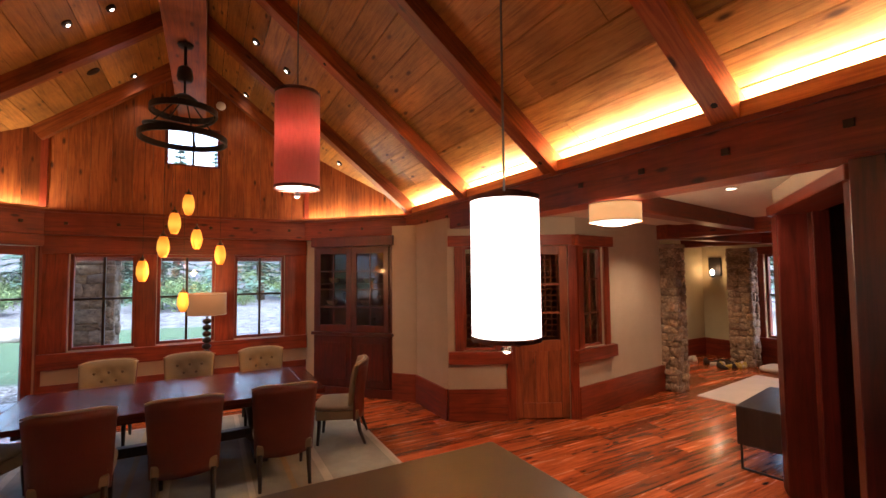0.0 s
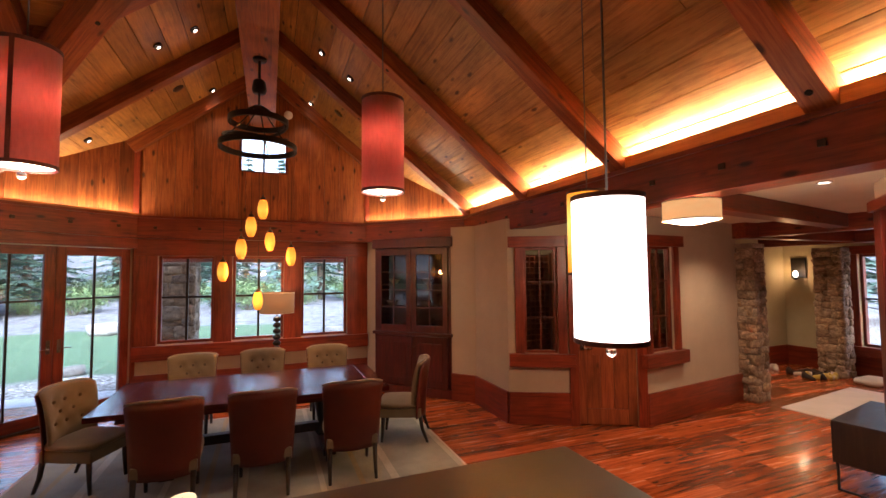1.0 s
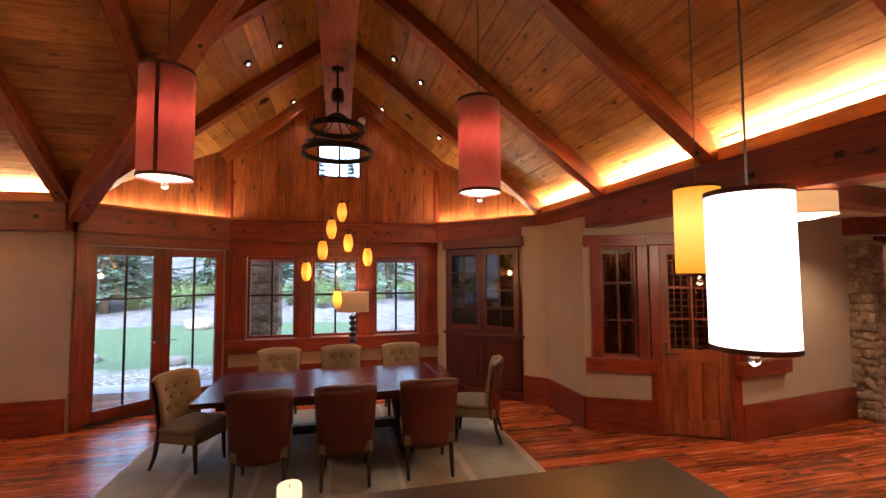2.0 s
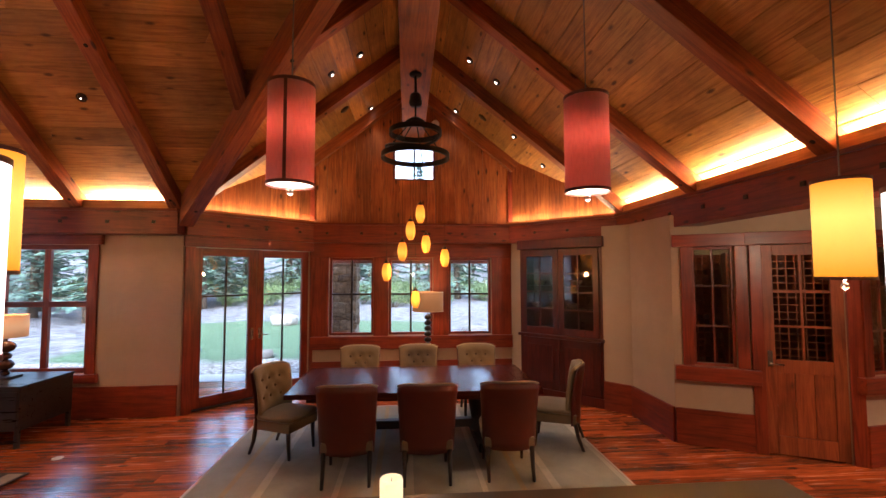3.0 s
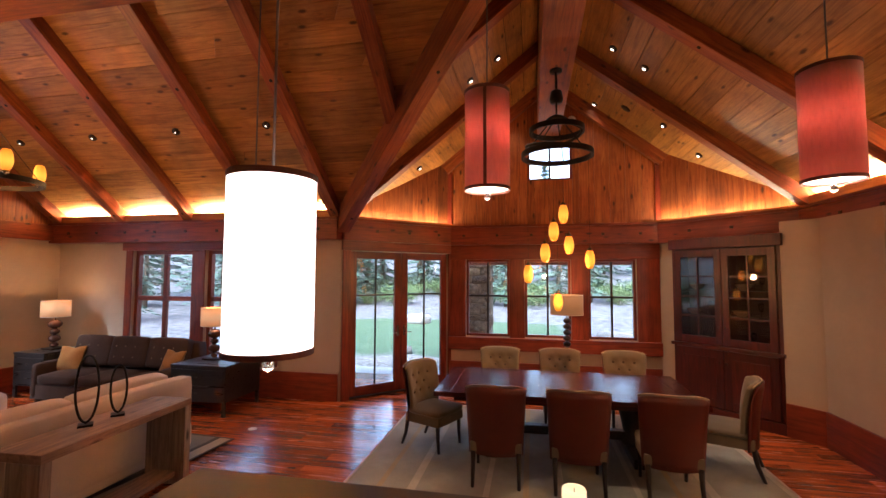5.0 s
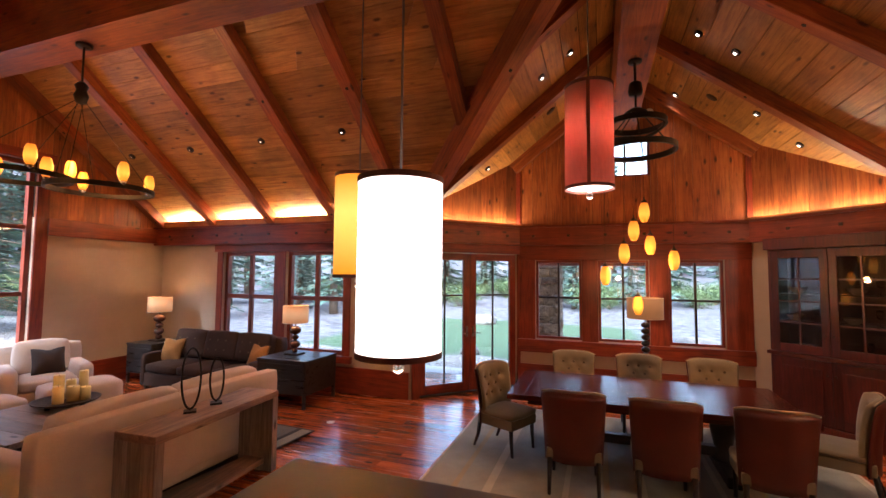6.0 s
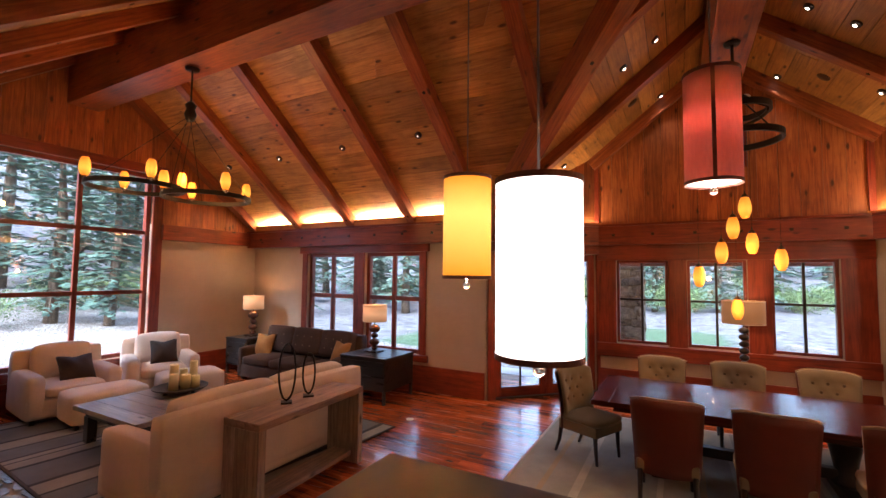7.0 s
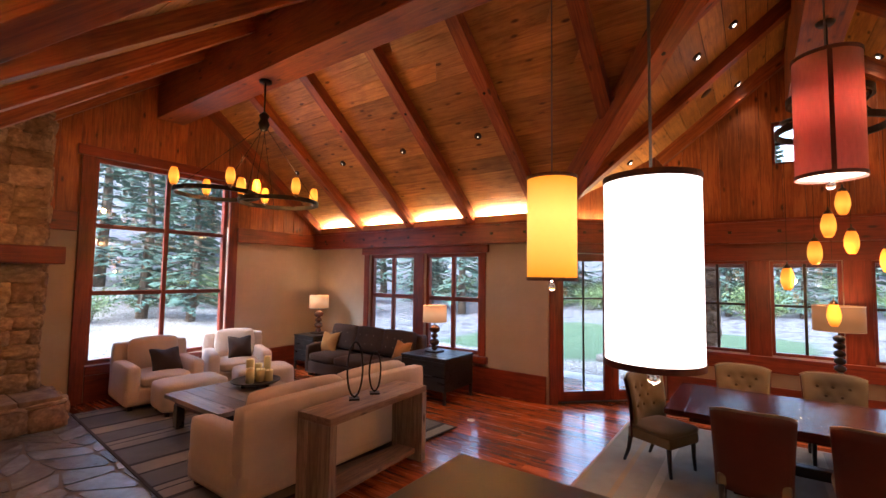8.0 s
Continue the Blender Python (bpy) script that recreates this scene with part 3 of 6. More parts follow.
mn = along((BAYX, BAYY), (-BAYX, BAYY))
for i, (a, b) in enumerate(((0.38, 1.19), (1.49, 2.31), (2.59, 3.40))):
    window(f"window_{i + 1}", mn @ pose(a, 0, 0.90), b - a, 1.43, [(b - a) / 2], [0.75], 0.045, label="dining room casement window with a four-pane grid")
window("window_4", mn @ pose(GW[0], 0, GW[2]), 0.8, 0.66, [0.4], [0.33], 0.04, label="small four-pane window high in the gable")
ml = along((-3.38, 6.9), (GABLE_X, 6.9))
for i, a in enumerate((1.28, 2.80)):
    window(f"window_{i + 5}", ml @ pose(a, 0, 0.62), 1.26, 1.84, [0.63], [0.98], 0.07, bar=0.04, label="double casement window behind the brown sofa", wide_bars=True)
mg = along((GABLE_X, 6.9), (GABLE_X, FRONT))
big = window("window_7", mg @ pose(2.26, 0, 0.56), 2.18, 3.28, [1.08], [1.12, 2.2], 0.07, bar=0.035, label="tall picture window divided into six panes", wide_bars=True)


def casing(m, w, z0, z1, cw=0.13, sill=True, head=0.16, out=0.03, ear=0.06):
    """Boards round an opening on the room side."""
    for nm, lo, hi, mt in (("casing", (-cw, 0, z0), (0, out, z1), M_TRIM_Z), ("casing", (w, 0, z0), (w + cw, out, z1), M_TRIM_Z), ("head_casing", (-cw - ear, 0, z1), (w + cw + ear, out + 0.02, z1 + head), M_TRIM_X)):
        ob = part(nm, boxm(lo, hi, 0.006), mt)
        ob.matrix_world = m
        tagged(ob, "stained fir casing round an opening", "trim", kind="structure")
    if sill:
        ob = part("sill", boxm((-cw - ear, 0, z0 - 0.17), (w + cw + ear, 0.09, z0), 0.008), M_TRIM_X)
        ob.matrix_world = m
        tagged(ob, "thick stained fir window sill", "trim", kind="structure")


# dining windows: one frame of broad boards across the wall
for a, b in ((0.0, 0.38), (1.19, 1.49), (2.31, 2.59), (3.40, 3.72)):
    strip("casing", (BAYX, BAYY), (-BAYX, BAYY), 0.83, 2.34, 0.03, M_TRIM_Z, "broad stained fir board between dining windows", s0=a + 0.003, s1=b - 0.003, side=1)
strip("head_casing", (BAYX, BAYY), (-BAYX, BAYY), 2.33, 2.602, 0.04, M_TRIM_X, "stained fir head board above the windows", side=1)
strip("sill", (BAYX, BAYY), (-BAYX, BAYY), 0.66, 0.89, 0.09, M_TRIM_X, "thick stained fir window sill", side=1)
casing(ml @ pose(1.28, 0, 0), 2.78, 0.62, 2.46, 0.13, False, 0.17)
part_mid = strip("casing", (-3.38, 6.9), (GABLE_X, 6.9), 0.62, 2.46, 0.03, M_TRIM_Z, "stained fir post between two windows", s0=2.545, s1=2.795, side=1)
strip("sill", (-3.38, 6.9), (GABLE_X, 6.9), 0.50, 0.62, 0.07, M_TRIM_X, "stained fir window sill", s0=1.1, s1=4.24, side=1)
for a, b in ((2.08, 2.26), (4.44, 4.62)):
    strip("casing", (GABLE_X, 6.9), (GABLE_X, FRONT), 0.0, 3.84, 0.04, M_TRIM_Z, "tall stained fir casing of the picture window", s0=a, s1=b, side=1)
strip("head_casing", (GABLE_X, 6.9), (GABLE_X, FRONT), 3.84, 4.0, 0.06, M_TRIM_X, "stained fir head board of the picture window", s0=2.02, s1=4.68, side=1)
strip("sill", (GABLE_X, 6.9), (GABLE_X, FRONT), 0.42, 0.56, 0.06, M_TRIM_X, "stained fir sill of the picture window", s0=2.265, s1=4.435, side=1)

# baseboards
BB = "tall reddish fir baseboard"
for p0, p1, a, b, h in (((BAYX, BAYY), (-BAYX, BAYY), 0, 3.72, 0.44), ((-3.38, 6.9), (GABLE_X, 6.9), 0.02, 5.7, 0.44), ((GABLE_X, 6.9), (GABLE_X, FRONT), 0.05, 2.07, 0.44), ((GABLE_X, 6.9), (GABLE_X, FRONT), 2.27, 4.43, 0.41), ((3.14, 5.37), (3.14, 6.36), 0, 0.99, 0.42), ((3.14, 6.36), (2.86, 6.68), 0.0, 0.42, 0.42), ((GABLE_X, FRONT), (-HALF, FRONT), 0.6, 5.7, 0.44)):
    strip("baseboard", p0, p1, 0, h, 0.035, M_TRIM_X, BB, "baseboard", s0=a, s1=b, side=1)

# ---- french doors ----
mf = along((-BAYX, BAYY), (-3.38, 6.9))
for lo, hi, mt in (((-0.02, 0, 0), (0.04, 0.04, 2.44), M_TRIM_Z), ((1.99, 0, 0), (2.13, 0.04, 2.44), M_TRIM_Z), ((0.0, 0, 2.44), (2.15, 0.06, 2.602), M_TRIM_X)):
    ob = part("casing", boxm(lo, hi, 0.006), mt)
    ob.matrix_world = mf
    tagged(ob, "stained fir casing of the french doors", "trim", kind="structure")
ob = part("threshold", boxm((0.04, -0.2, 0.0), (1.99, 0.02, 0.025), 0.006), M_BRONZE)
ob.matrix_world = mf
tagged(ob, "bronze door threshold", "threshold", kind="structure")


def french_leaf(name, s, w, handle_side):
    h = 2.40
    door = new(name)
    door.matrix_world = mf @ pose(s, 0, 0.03)
    tagged(door, "glazed french door leaf of stained fir", "door", "french doors", "structure")
    st, bt = 0.125, 0.155
    y0, y1 = -0.09, -0.035
    for nm, lo, hi, mt in (("stile", (0, y0, 0), (st, y1, h), M_TRIM_Z), ("stile", (w - st, y0, 0), (w, y1, h), M_TRIM_Z), ("rail", (st, y0, 0), (w - st, y1, bt), M_TRIM_X), ("rail", (st, y0, h - 0.12), (w - st, y1, h), M_TRIM_X)):
        part(nm, boxm(lo, hi, 0.006), mt, door)
    zs = [bt, 1.66, h - 0.12]
    for z in zs[1:2]:
        part("muntin", boxm((st, y0 + 0.01, z - 0.014), (w - st, y1 - 0.01, z + 0.014), 0.004), M_BRONZE, door)
    part("muntin", boxm((w / 2 - 0.013, y0 + 0.012, bt), (w / 2 + 0.013, y1 - 0.012, h - 0.12), 0.004), M_BRONZE, door)
    for a, b in ((st, w / 2), (w / 2, w - st)):
        for c, d in zip(zs, zs[1:]):
            p = part("pane", boxm((a, -0.065, c), (b, -0.06, d)), M_PANE, door)
            p.visible_shadow = False
    x = 0.06 if handle_side < 0 else w - 0.06
    hb = box(bmesh.new(), (x - 0.025, y1, 0.93), (x + 0.025, y1 + 0.012, 1.12), 0.005)
    hd = part("handle_plate", hb, M_NICKEL, door)
    tb = tube(bmesh.new(), [(x, y1 + 0.01, 1.0), (x, y1 + 0.055, 1.0), (x - handle_side * 0.03, y1 + 0.06, 1.0), (x - handle_side * 0.12, y1 + 0.06, 0.995)], 0.009, 8)
    part("lever", tb, M_NICKEL, door, "brushed lever handle", True)
    return door


french_leaf("door_1", 0.044, 0.968, 1)
french_leaf("door_2", 1.018, 0.968, -1)

# ---- hutch built into the bay ----
ho = thing("corner_hutch", (1.83, 7.67, 0), "dark cherry built-in corner hutch with glazed upper doors", "cabinet", turn=-45)
HW = 1.43
part("body", boxm((0, 0.03, 0.0), (HW, 0.45, 0.98), 0.004), M_HUTCH, ho)
part("back", boxm((0.02, 0.42, 0.98), (HW - 0.02, 0.45, 2.55)), M_HUTCH, ho)
for x in (0, HW - 0.05):
    part("side_panel", boxm((x, 0.03, 0.98), (x + 0.05, 0.42, 2.55), 0.004), M_HUTCH, ho)
part("cornice", boxm((-0.03, -0.03, 2.44), (HW + 0.03, 0.45, 2.602), 0.01), M_HUTCH, ho)
part("ledge", boxm((-0.02, -0.03, 0.98), (HW + 0.02, 0.42, 1.03), 0.008), M_HUTCH, ho)
part("plinth", boxm((0.0, 0.0, 0.0), (HW, 0.03, 0.14), 0.006), M_HUTCH, ho)
for z in (1.42, 1.80):
    part("shelf", boxm((0.05, 0.08, z), (HW - 0.05, 0.42, z + 0.025)), M_HUTCH, ho)
M_HPANE = glass("hutch_pane", (0.75, 0.72, 0.7), 0.02)
for i, x in enumerate((0.05, HW / 2 + 0.002)):
    w = HW / 2 - 0.055
    d = part("lower_door", boxm((x, 0.002, 0.16), (x + w, 0.03, 0.97), 0.005), M_HUTCH, ho)
    part("raised_panel", boxm((x + 0.1, -0.008, 0.27), (x + w - 0.1, 0.004, 0.86), 0.006), M_HUTCH, d)
    u = part("upper_door", boxm((x, 0.0, 1.035), (x + 0.09, 0.03, 2.43), 0.004), M_HUTCH, ho)
    part("stile", boxm((x + w - 0.09, 0.0, 1.035), (x + w, 0.03, 2.43), 0.004), M_HUTCH, u)
    for z0, z1 in ((1.035, 1.15), (2.32, 2.43)):
        part("rail", boxm((x + 0.09, 0.0, z0), (x + w - 0.09, 0.03, z1), 0.004), M_HUTCH, u)
    part("muntin", boxm((x + w / 2 - 0.01, 0.004, 1.15), (x + w / 2 + 0.01, 0.026, 2.32)), M_HUTCH, u)
    for z in (1.44, 1.73, 2.03):
        part("muntin", boxm((x + 0.09, 0.006, z - 0.01), (x + w - 0.09, 0.024, z + 0.01)), M_HUTCH, u)
    part("pane", boxm((x + 0.09, 0.013, 1.15), (x + w - 0.09, 0.017, 2.32)), M_HPANE, u)
    kx = x + w - 0.04 if i == 0 else x + 0.04
    for z in (0.8, 1.3):
        part("knob", lathe(bmesh.new(), [(0.006, 0), (0.006, 0.015), (0.014, 0.02), (0.012, 0.03)], 12, pose(kx, 0.0, z, 90, 0, 0)), M_BRONZE, ho, smooth=True)
# plates and glasses on the hutch shelves
for k, (x, z) in enumerate(((0.2, 1.447), (0.45, 1.447), (0.85, 1.447), (1.1, 1.447), (0.25, 1.827), (0.5, 1.827), (0.9, 1.827), (1.12, 1.827), (0.3, 1.032), (1.0, 1.032))):
    m = ho.matrix_world @ pose(x, 0.27, z)
    if k % 2:
        ob = part("goblet", lathe(bmesh.new(), [(0.035, 0), (0.03, 0.006), (0.005, 0.012), (0.005, 0.08), (0.03, 0.11), (0.036, 0.17), (0.03, 0.21), (0.027, 0.21), (0.03, 0.16), (0.01, 0.1)], 14), M_CRYSTAL, smooth=True)
        tagged(ob, "clear stemmed glass on a hutch shelf", "glass", "glasses in the hutch")
    else:
        ob = part("bowl", lathe(bmesh.new(), [(0.04, 0), (0.05, 0.01), (0.09, 0.05), (0.11, 0.09), (0.104, 0.09), (0.08, 0.05), (0.03, 0.015)], 18), M_PLASTER, smooth=True)
        tagged(ob, "cream pottery bowl on a hutch shelf", "bowl", "bowls in the hutch")
    ob.matrix_world = m

# ---- wine room with its half-glazed door ----
PA, PB, PC, PD = (3.14, 5.37), (3.90, 4.97), (4.72, 4.55), (6.98, 4.86)
n1 = length(PA, PC)
wd0, wd1 = length(PA, PB) + 0.06, n1 - 0.12
wall("wall_wine_front", PC, PA, 2.75, [(n1 - wd1, n1 - wd0, 0, 2.36), (n1 - 0.66, n1 - 0.22, 0.93, 2.35)], thick=0.12, side=-1)
n2 = length(PC, PD)
wall("wall_wine_right", PD, PC, 2.75, [(n2 - 0.62, n2 - 0.12, 0.93, 2.35)], thick=0.12, side=-1)
mw = along(PA, PC)
mflip = along(PC, PA)
mr = along(PD, PC)
for m, a, b, i in ((mflip, n1 - 0.66, n1 - 0.22, 8), (mr, n2 - 0.62, n2 - 0.12, 9)):
    window(f"window_{i}", m @ pose(a, 0.06, 0.93), b - a, 1.42, [(b - a) / 2], [0.47, 0.95], 0.035, 0.06, 0.012, "narrow divided window of the wine room", True)
    casing(m @ pose(a, 0, 0), b - a, 0.93, 2.35, 0.12, True, 0.15, 0.035, 0.09)
for p0, p1, a, b in ((PC, PA, n1 - wd0 + 0.1, n1), (PD, PC, 0, n2)):
    strip("baseboard", p0, p1, 0, 0.42, 0.035, M_TRIM_X, BB, "baseboard", s0=a, s1=b, side=1)
for s in (n1 - wd1 - 0.12, n1 - wd0 + 0.002):
    ob = part("casing", boxm((s, 0, 0), (s + 0.118, 0.045, 2.36), 0.006), M_TRIM_Z)
    ob.matrix_world = mflip
    tagged(ob, "stained fir casing of the wine room door", "trim", kind="structure")
ob = part("head_casing", boxm((n1 - wd1 - 0.16, 0, 2.362), (n1 - wd0 + 0.16, 0.058, 2.505), 0.006), M_TRIM_X)
ob.matrix_world = mflip
tagged(ob, "stained fir head board of the wine room door", "trim", kind="structure")
wdoor = new("door_3")
wdoor.matrix_world = mflip @ pose(n1 - wd1, 0, 0.01)
tagged(wdoor, "knotty alder door with a panelled foot and divided glass", "door", kind="structure")
dw, dh = wd1 - wd0, 2.345
for nm, lo, hi in (("stile", (0, -0.06, 0), (0.11, -0.015, dh)), ("stile", (dw - 0.11, -0.06, 0), (dw, -0.015, dh)), ("rail", (0.11, -0.06, 0), (dw - 0.11, -0.015, 0.2)), ("rail", (0.11, -0.06, 0.9), (dw - 0.11, -0.015, 1.05)), ("rail", (0.11, -0.06, dh - 0.12), (dw - 0.11, -0.015, dh))):
    part(nm, boxm(lo, hi, 0.005), M_DOOR, wdoor)
for k in range(3):
    q = (dw - 0.22) / 3
    part("plank", boxm((0.11 + k * q + 0.002, -0.05, 0.2), (0.11 + (k + 1) * q - 0.002, -0.03, 0.9), 0.004), M_DOOR, wdoor)
part("muntin", boxm((dw / 2 - 0.012, -0.055, 1.05), (dw / 2 + 0.012, -0.02, dh - 0.12)), M_DOOR, wdoor)
for z in (1.42, 1.81):
    part("muntin", boxm((0.11, -0.053, z - 0.012), (dw - 0.11, -0.022, z + 0.012)), M_DOOR, wdoor)
part("pane", boxm((0.11, -0.04, 1.05), (dw - 0.11, -0.036, dh - 0.12)), M_PANE, wdoor)
part("handle_plate", boxm((dw - 0.08, -0.015, 0.96), (dw - 0.03, -0.005, 1.14), 0.004), M_NICKEL, wdoor)
part("lever", tube(bmesh.new(), [(dw - 0.055, -0.01, 1.0), (dw - 0.055, 0.045, 1.0), (dw - 0.09, 0.05, 1.0), (dw - 0.17, 0.05, 0.995)], 0.01, 8), M_NICKEL, wdoor, smooth=True)
# wine racks behind the glass
for p0, p1, nm in (((4.05, 5.62), (5.0, 5.12), "wine_rack"), ((5.35, 5.3), (6.2, 5.45), "wine_rack"), ((3.3, 6.18), (4.9, 6.18), "wine_rack")):
    rk = thing(nm, (*p0, 0), "wooden lattice wine rack", "wine rack", "wine racks", math.degrees(math.atan2(p1[1] - p0[1], p1[0] - p0[0])))
    n = length(p0, p1)
    for i in range(int(n / 0.09) + 1):
        part("upright", boxm((i * 0.09, 0, 0), (i * 0.09 + 0.014, 0.3, 2.3)), M_DOOR, rk)
    for z in [0.1 + 0.09 * k for k in range(25)]:
        part("slat", boxm((0, 0.005, z), (n, 0.03, z + 0.014)), M_DOOR, rk)
    part("backing", boxm((0, 0.3, 0), (n, 0.32, 2.3)), M_HUTCH, rk)
wall("wall_wine_back", (7.2, 6.52), (3.2, 6.52), 2.75, side=-1, thick=0.12, material=M_PLASTER_G)
# added bulb without a fixture, brightens the racks behind the glass
bulb("wine_room_light", (4.1, 5.25, 2.55), 1.6, (1, 0.75, 0.5))

# ---- entry hall ----
wall("wall_entry_north", (10.7, 6.3), (7.0, 6.3), 2.75, material=M_PLASTER_G, side=-1)
wall("wall_entry_return", (7.0, 4.9), (7.0, 6.3), 2.75, material=M_PLASTER_G, side=1, thick=0.12)
wall("wall_entry_east", (10.6, 0.0), (10.6, 6.5), 2.75, [(4.2, 5.0, 0.55, 2.3)], material=M_PLASTER_G, side=-1)
wall("wall_entry_south", (5.3, 0.0), (10.8, 0.0), 2.75, material=M_PLASTER_G, side=-1)
window("window_10", along((10.6, 0), (10.6, 6.5)) @ pose(4.2, 0, 0.55), 0.8, 1.75, [0.4], [0.9], 0.05, label="entry window beside the stone pillar")
casing(along((10.6, 0), (10.6, 6.5)) @ pose(4.2, 0, 0), 0.8, 0.55, 2.3, 0.14, True, 0.16)
strip("baseboard", (10.6, 0.0), (10.6, 6.3), 0, 0.4, 0.03, M_TRIM_X, BB, "baseboard", side=1)
strip("baseboard", (10.6, 6.3), (7.0, 6.3), 0, 0.4, 0.03, M_TRIM_X, BB, "baseboard", side=1)
tagged(part("ceiling_entry", boxm((3.42, -0.2, 2.75), (10.8, 6.9, 2.85)), M_CEIL), "flat plaster ceiling of the entry hall", "ceiling", kind="structure")
EB = "dark fir beam under the entry ceiling"
timber("entry_beam", (6.9, 4.75, 2.75), (10.6, 4.75, 2.75), 0.22, 0.24, M_BEAM, EB)
timber("entry_beam", (7.3, 6.3, 2.75), (7.3, 0.1, 2.75), 0.22, 0.22, M_BEAM, EB)
timber("entry_beam", (3.5, 2.9, 2.75), (7.2, 3.6, 2.75), 0.2, 0.18, M_BEAM, EB)
timber("entry_beam", (9.9, 6.3, 2.75), (9.9, 0.1, 2.75), 0.22, 0.26, M_BEAM, EB)

# pantry behind a heavy doorway between kitchen and entry, its shade coloured in
QA, QB = (4.91, 2.25), (3.34, 1.15)
qn = length(QA, QB)
mq = along(QB, QA)
# posts and stop take the dark hutch wood to stand in for shade
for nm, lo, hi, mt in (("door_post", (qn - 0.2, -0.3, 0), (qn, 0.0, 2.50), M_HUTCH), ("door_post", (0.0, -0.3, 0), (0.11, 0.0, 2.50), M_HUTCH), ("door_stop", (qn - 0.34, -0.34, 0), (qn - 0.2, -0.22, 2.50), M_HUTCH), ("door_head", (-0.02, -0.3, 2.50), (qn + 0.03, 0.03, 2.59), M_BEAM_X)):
    ob = part(nm, boxm(lo, hi, 0.01), mt)
    ob.matrix_world = mq
    tagged(ob, "heavy fir timber framing a doorway, posts coloured dark for shade", "door frame", kind="structure")
ob = part("wall_pantry", boxm((0.0, -0.2, 2.59), (qn, -0.02, 2.75)), M_PLASTER)
ob.matrix_world = mq
tagged(ob, "plaster above a dark doorway", "wall", kind="structure")
# lining and shelves share that dark wood, imitating an unlit interior
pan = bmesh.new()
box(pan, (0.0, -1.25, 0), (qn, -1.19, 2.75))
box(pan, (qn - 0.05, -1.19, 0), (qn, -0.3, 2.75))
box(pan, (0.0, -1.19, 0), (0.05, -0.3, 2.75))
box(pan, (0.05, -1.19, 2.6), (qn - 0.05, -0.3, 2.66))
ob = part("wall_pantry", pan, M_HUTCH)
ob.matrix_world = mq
tagged(ob, "timber lining coloured dark for the shade of a pantry", "wall", kind="structure")
clo = thing("pantry_shelf", (*QB, 0), "wooden shelves coloured dark for the shade of a pantry", "shelf", turn=math.degrees(math.atan2(QA[1] - QB[1], QA[0] - QB[0])))
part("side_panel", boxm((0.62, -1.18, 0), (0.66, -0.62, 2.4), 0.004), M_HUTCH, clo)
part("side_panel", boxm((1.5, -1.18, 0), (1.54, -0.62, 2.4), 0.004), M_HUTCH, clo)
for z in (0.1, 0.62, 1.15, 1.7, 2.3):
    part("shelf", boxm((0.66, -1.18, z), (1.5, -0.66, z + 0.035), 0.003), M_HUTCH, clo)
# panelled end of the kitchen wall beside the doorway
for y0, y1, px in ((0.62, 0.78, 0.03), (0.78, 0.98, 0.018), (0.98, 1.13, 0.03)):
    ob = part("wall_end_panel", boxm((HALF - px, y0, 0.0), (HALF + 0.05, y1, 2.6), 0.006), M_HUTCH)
    tagged(ob, "dark stained fir panelling beside a doorway", "trim", kind="structure")

# ---- kitchen island ----
isl = thing("kitchen_island", (0, 0, 0), "long kitchen island with a dark honed stone top", "kitchen island")
part("countertop", boxm((-1.98, 0.95, 1.015), (1.67, 2.22, 1.055), 0.006), M_ISLAND, isl, "dark honed stone countertop")
part("body", boxm((-1.78, 1.15, 0.1), (1.47, 1.95, 1.015), 0.004), M_HUTCH, isl)
part("plinth", boxm((-1.72, 1.22, 0.0), (1.41, 1.88, 0.1)), M_BLACK, isl)
for k in range(5):
    part("panel", boxm((-1.7 + k * 0.63, 1.95, 0.2), (-1.16 + k * 0.63, 1.965, 0.95), 0.005), M_HUTCH, isl)
can = thing("pillar_candle", (-0.165, 2.13, 1.055), "lit cream pillar candle on the island", "candle")
part("wax", lathe(bmesh.new(), [(0.0, 0), (0.047, 0), (0.049, 0.02), (0.049, 0.105), (0.046, 0.114), (0.038, 0.11), (0.0, 0.098)], 24), M_FLAME, can, smooth=True)
part("wick", tube(bmesh.new(), [(0, 0, 0.098), (0.001, 0, 0.115)], 0.0015, 6), M_BLACK, can)


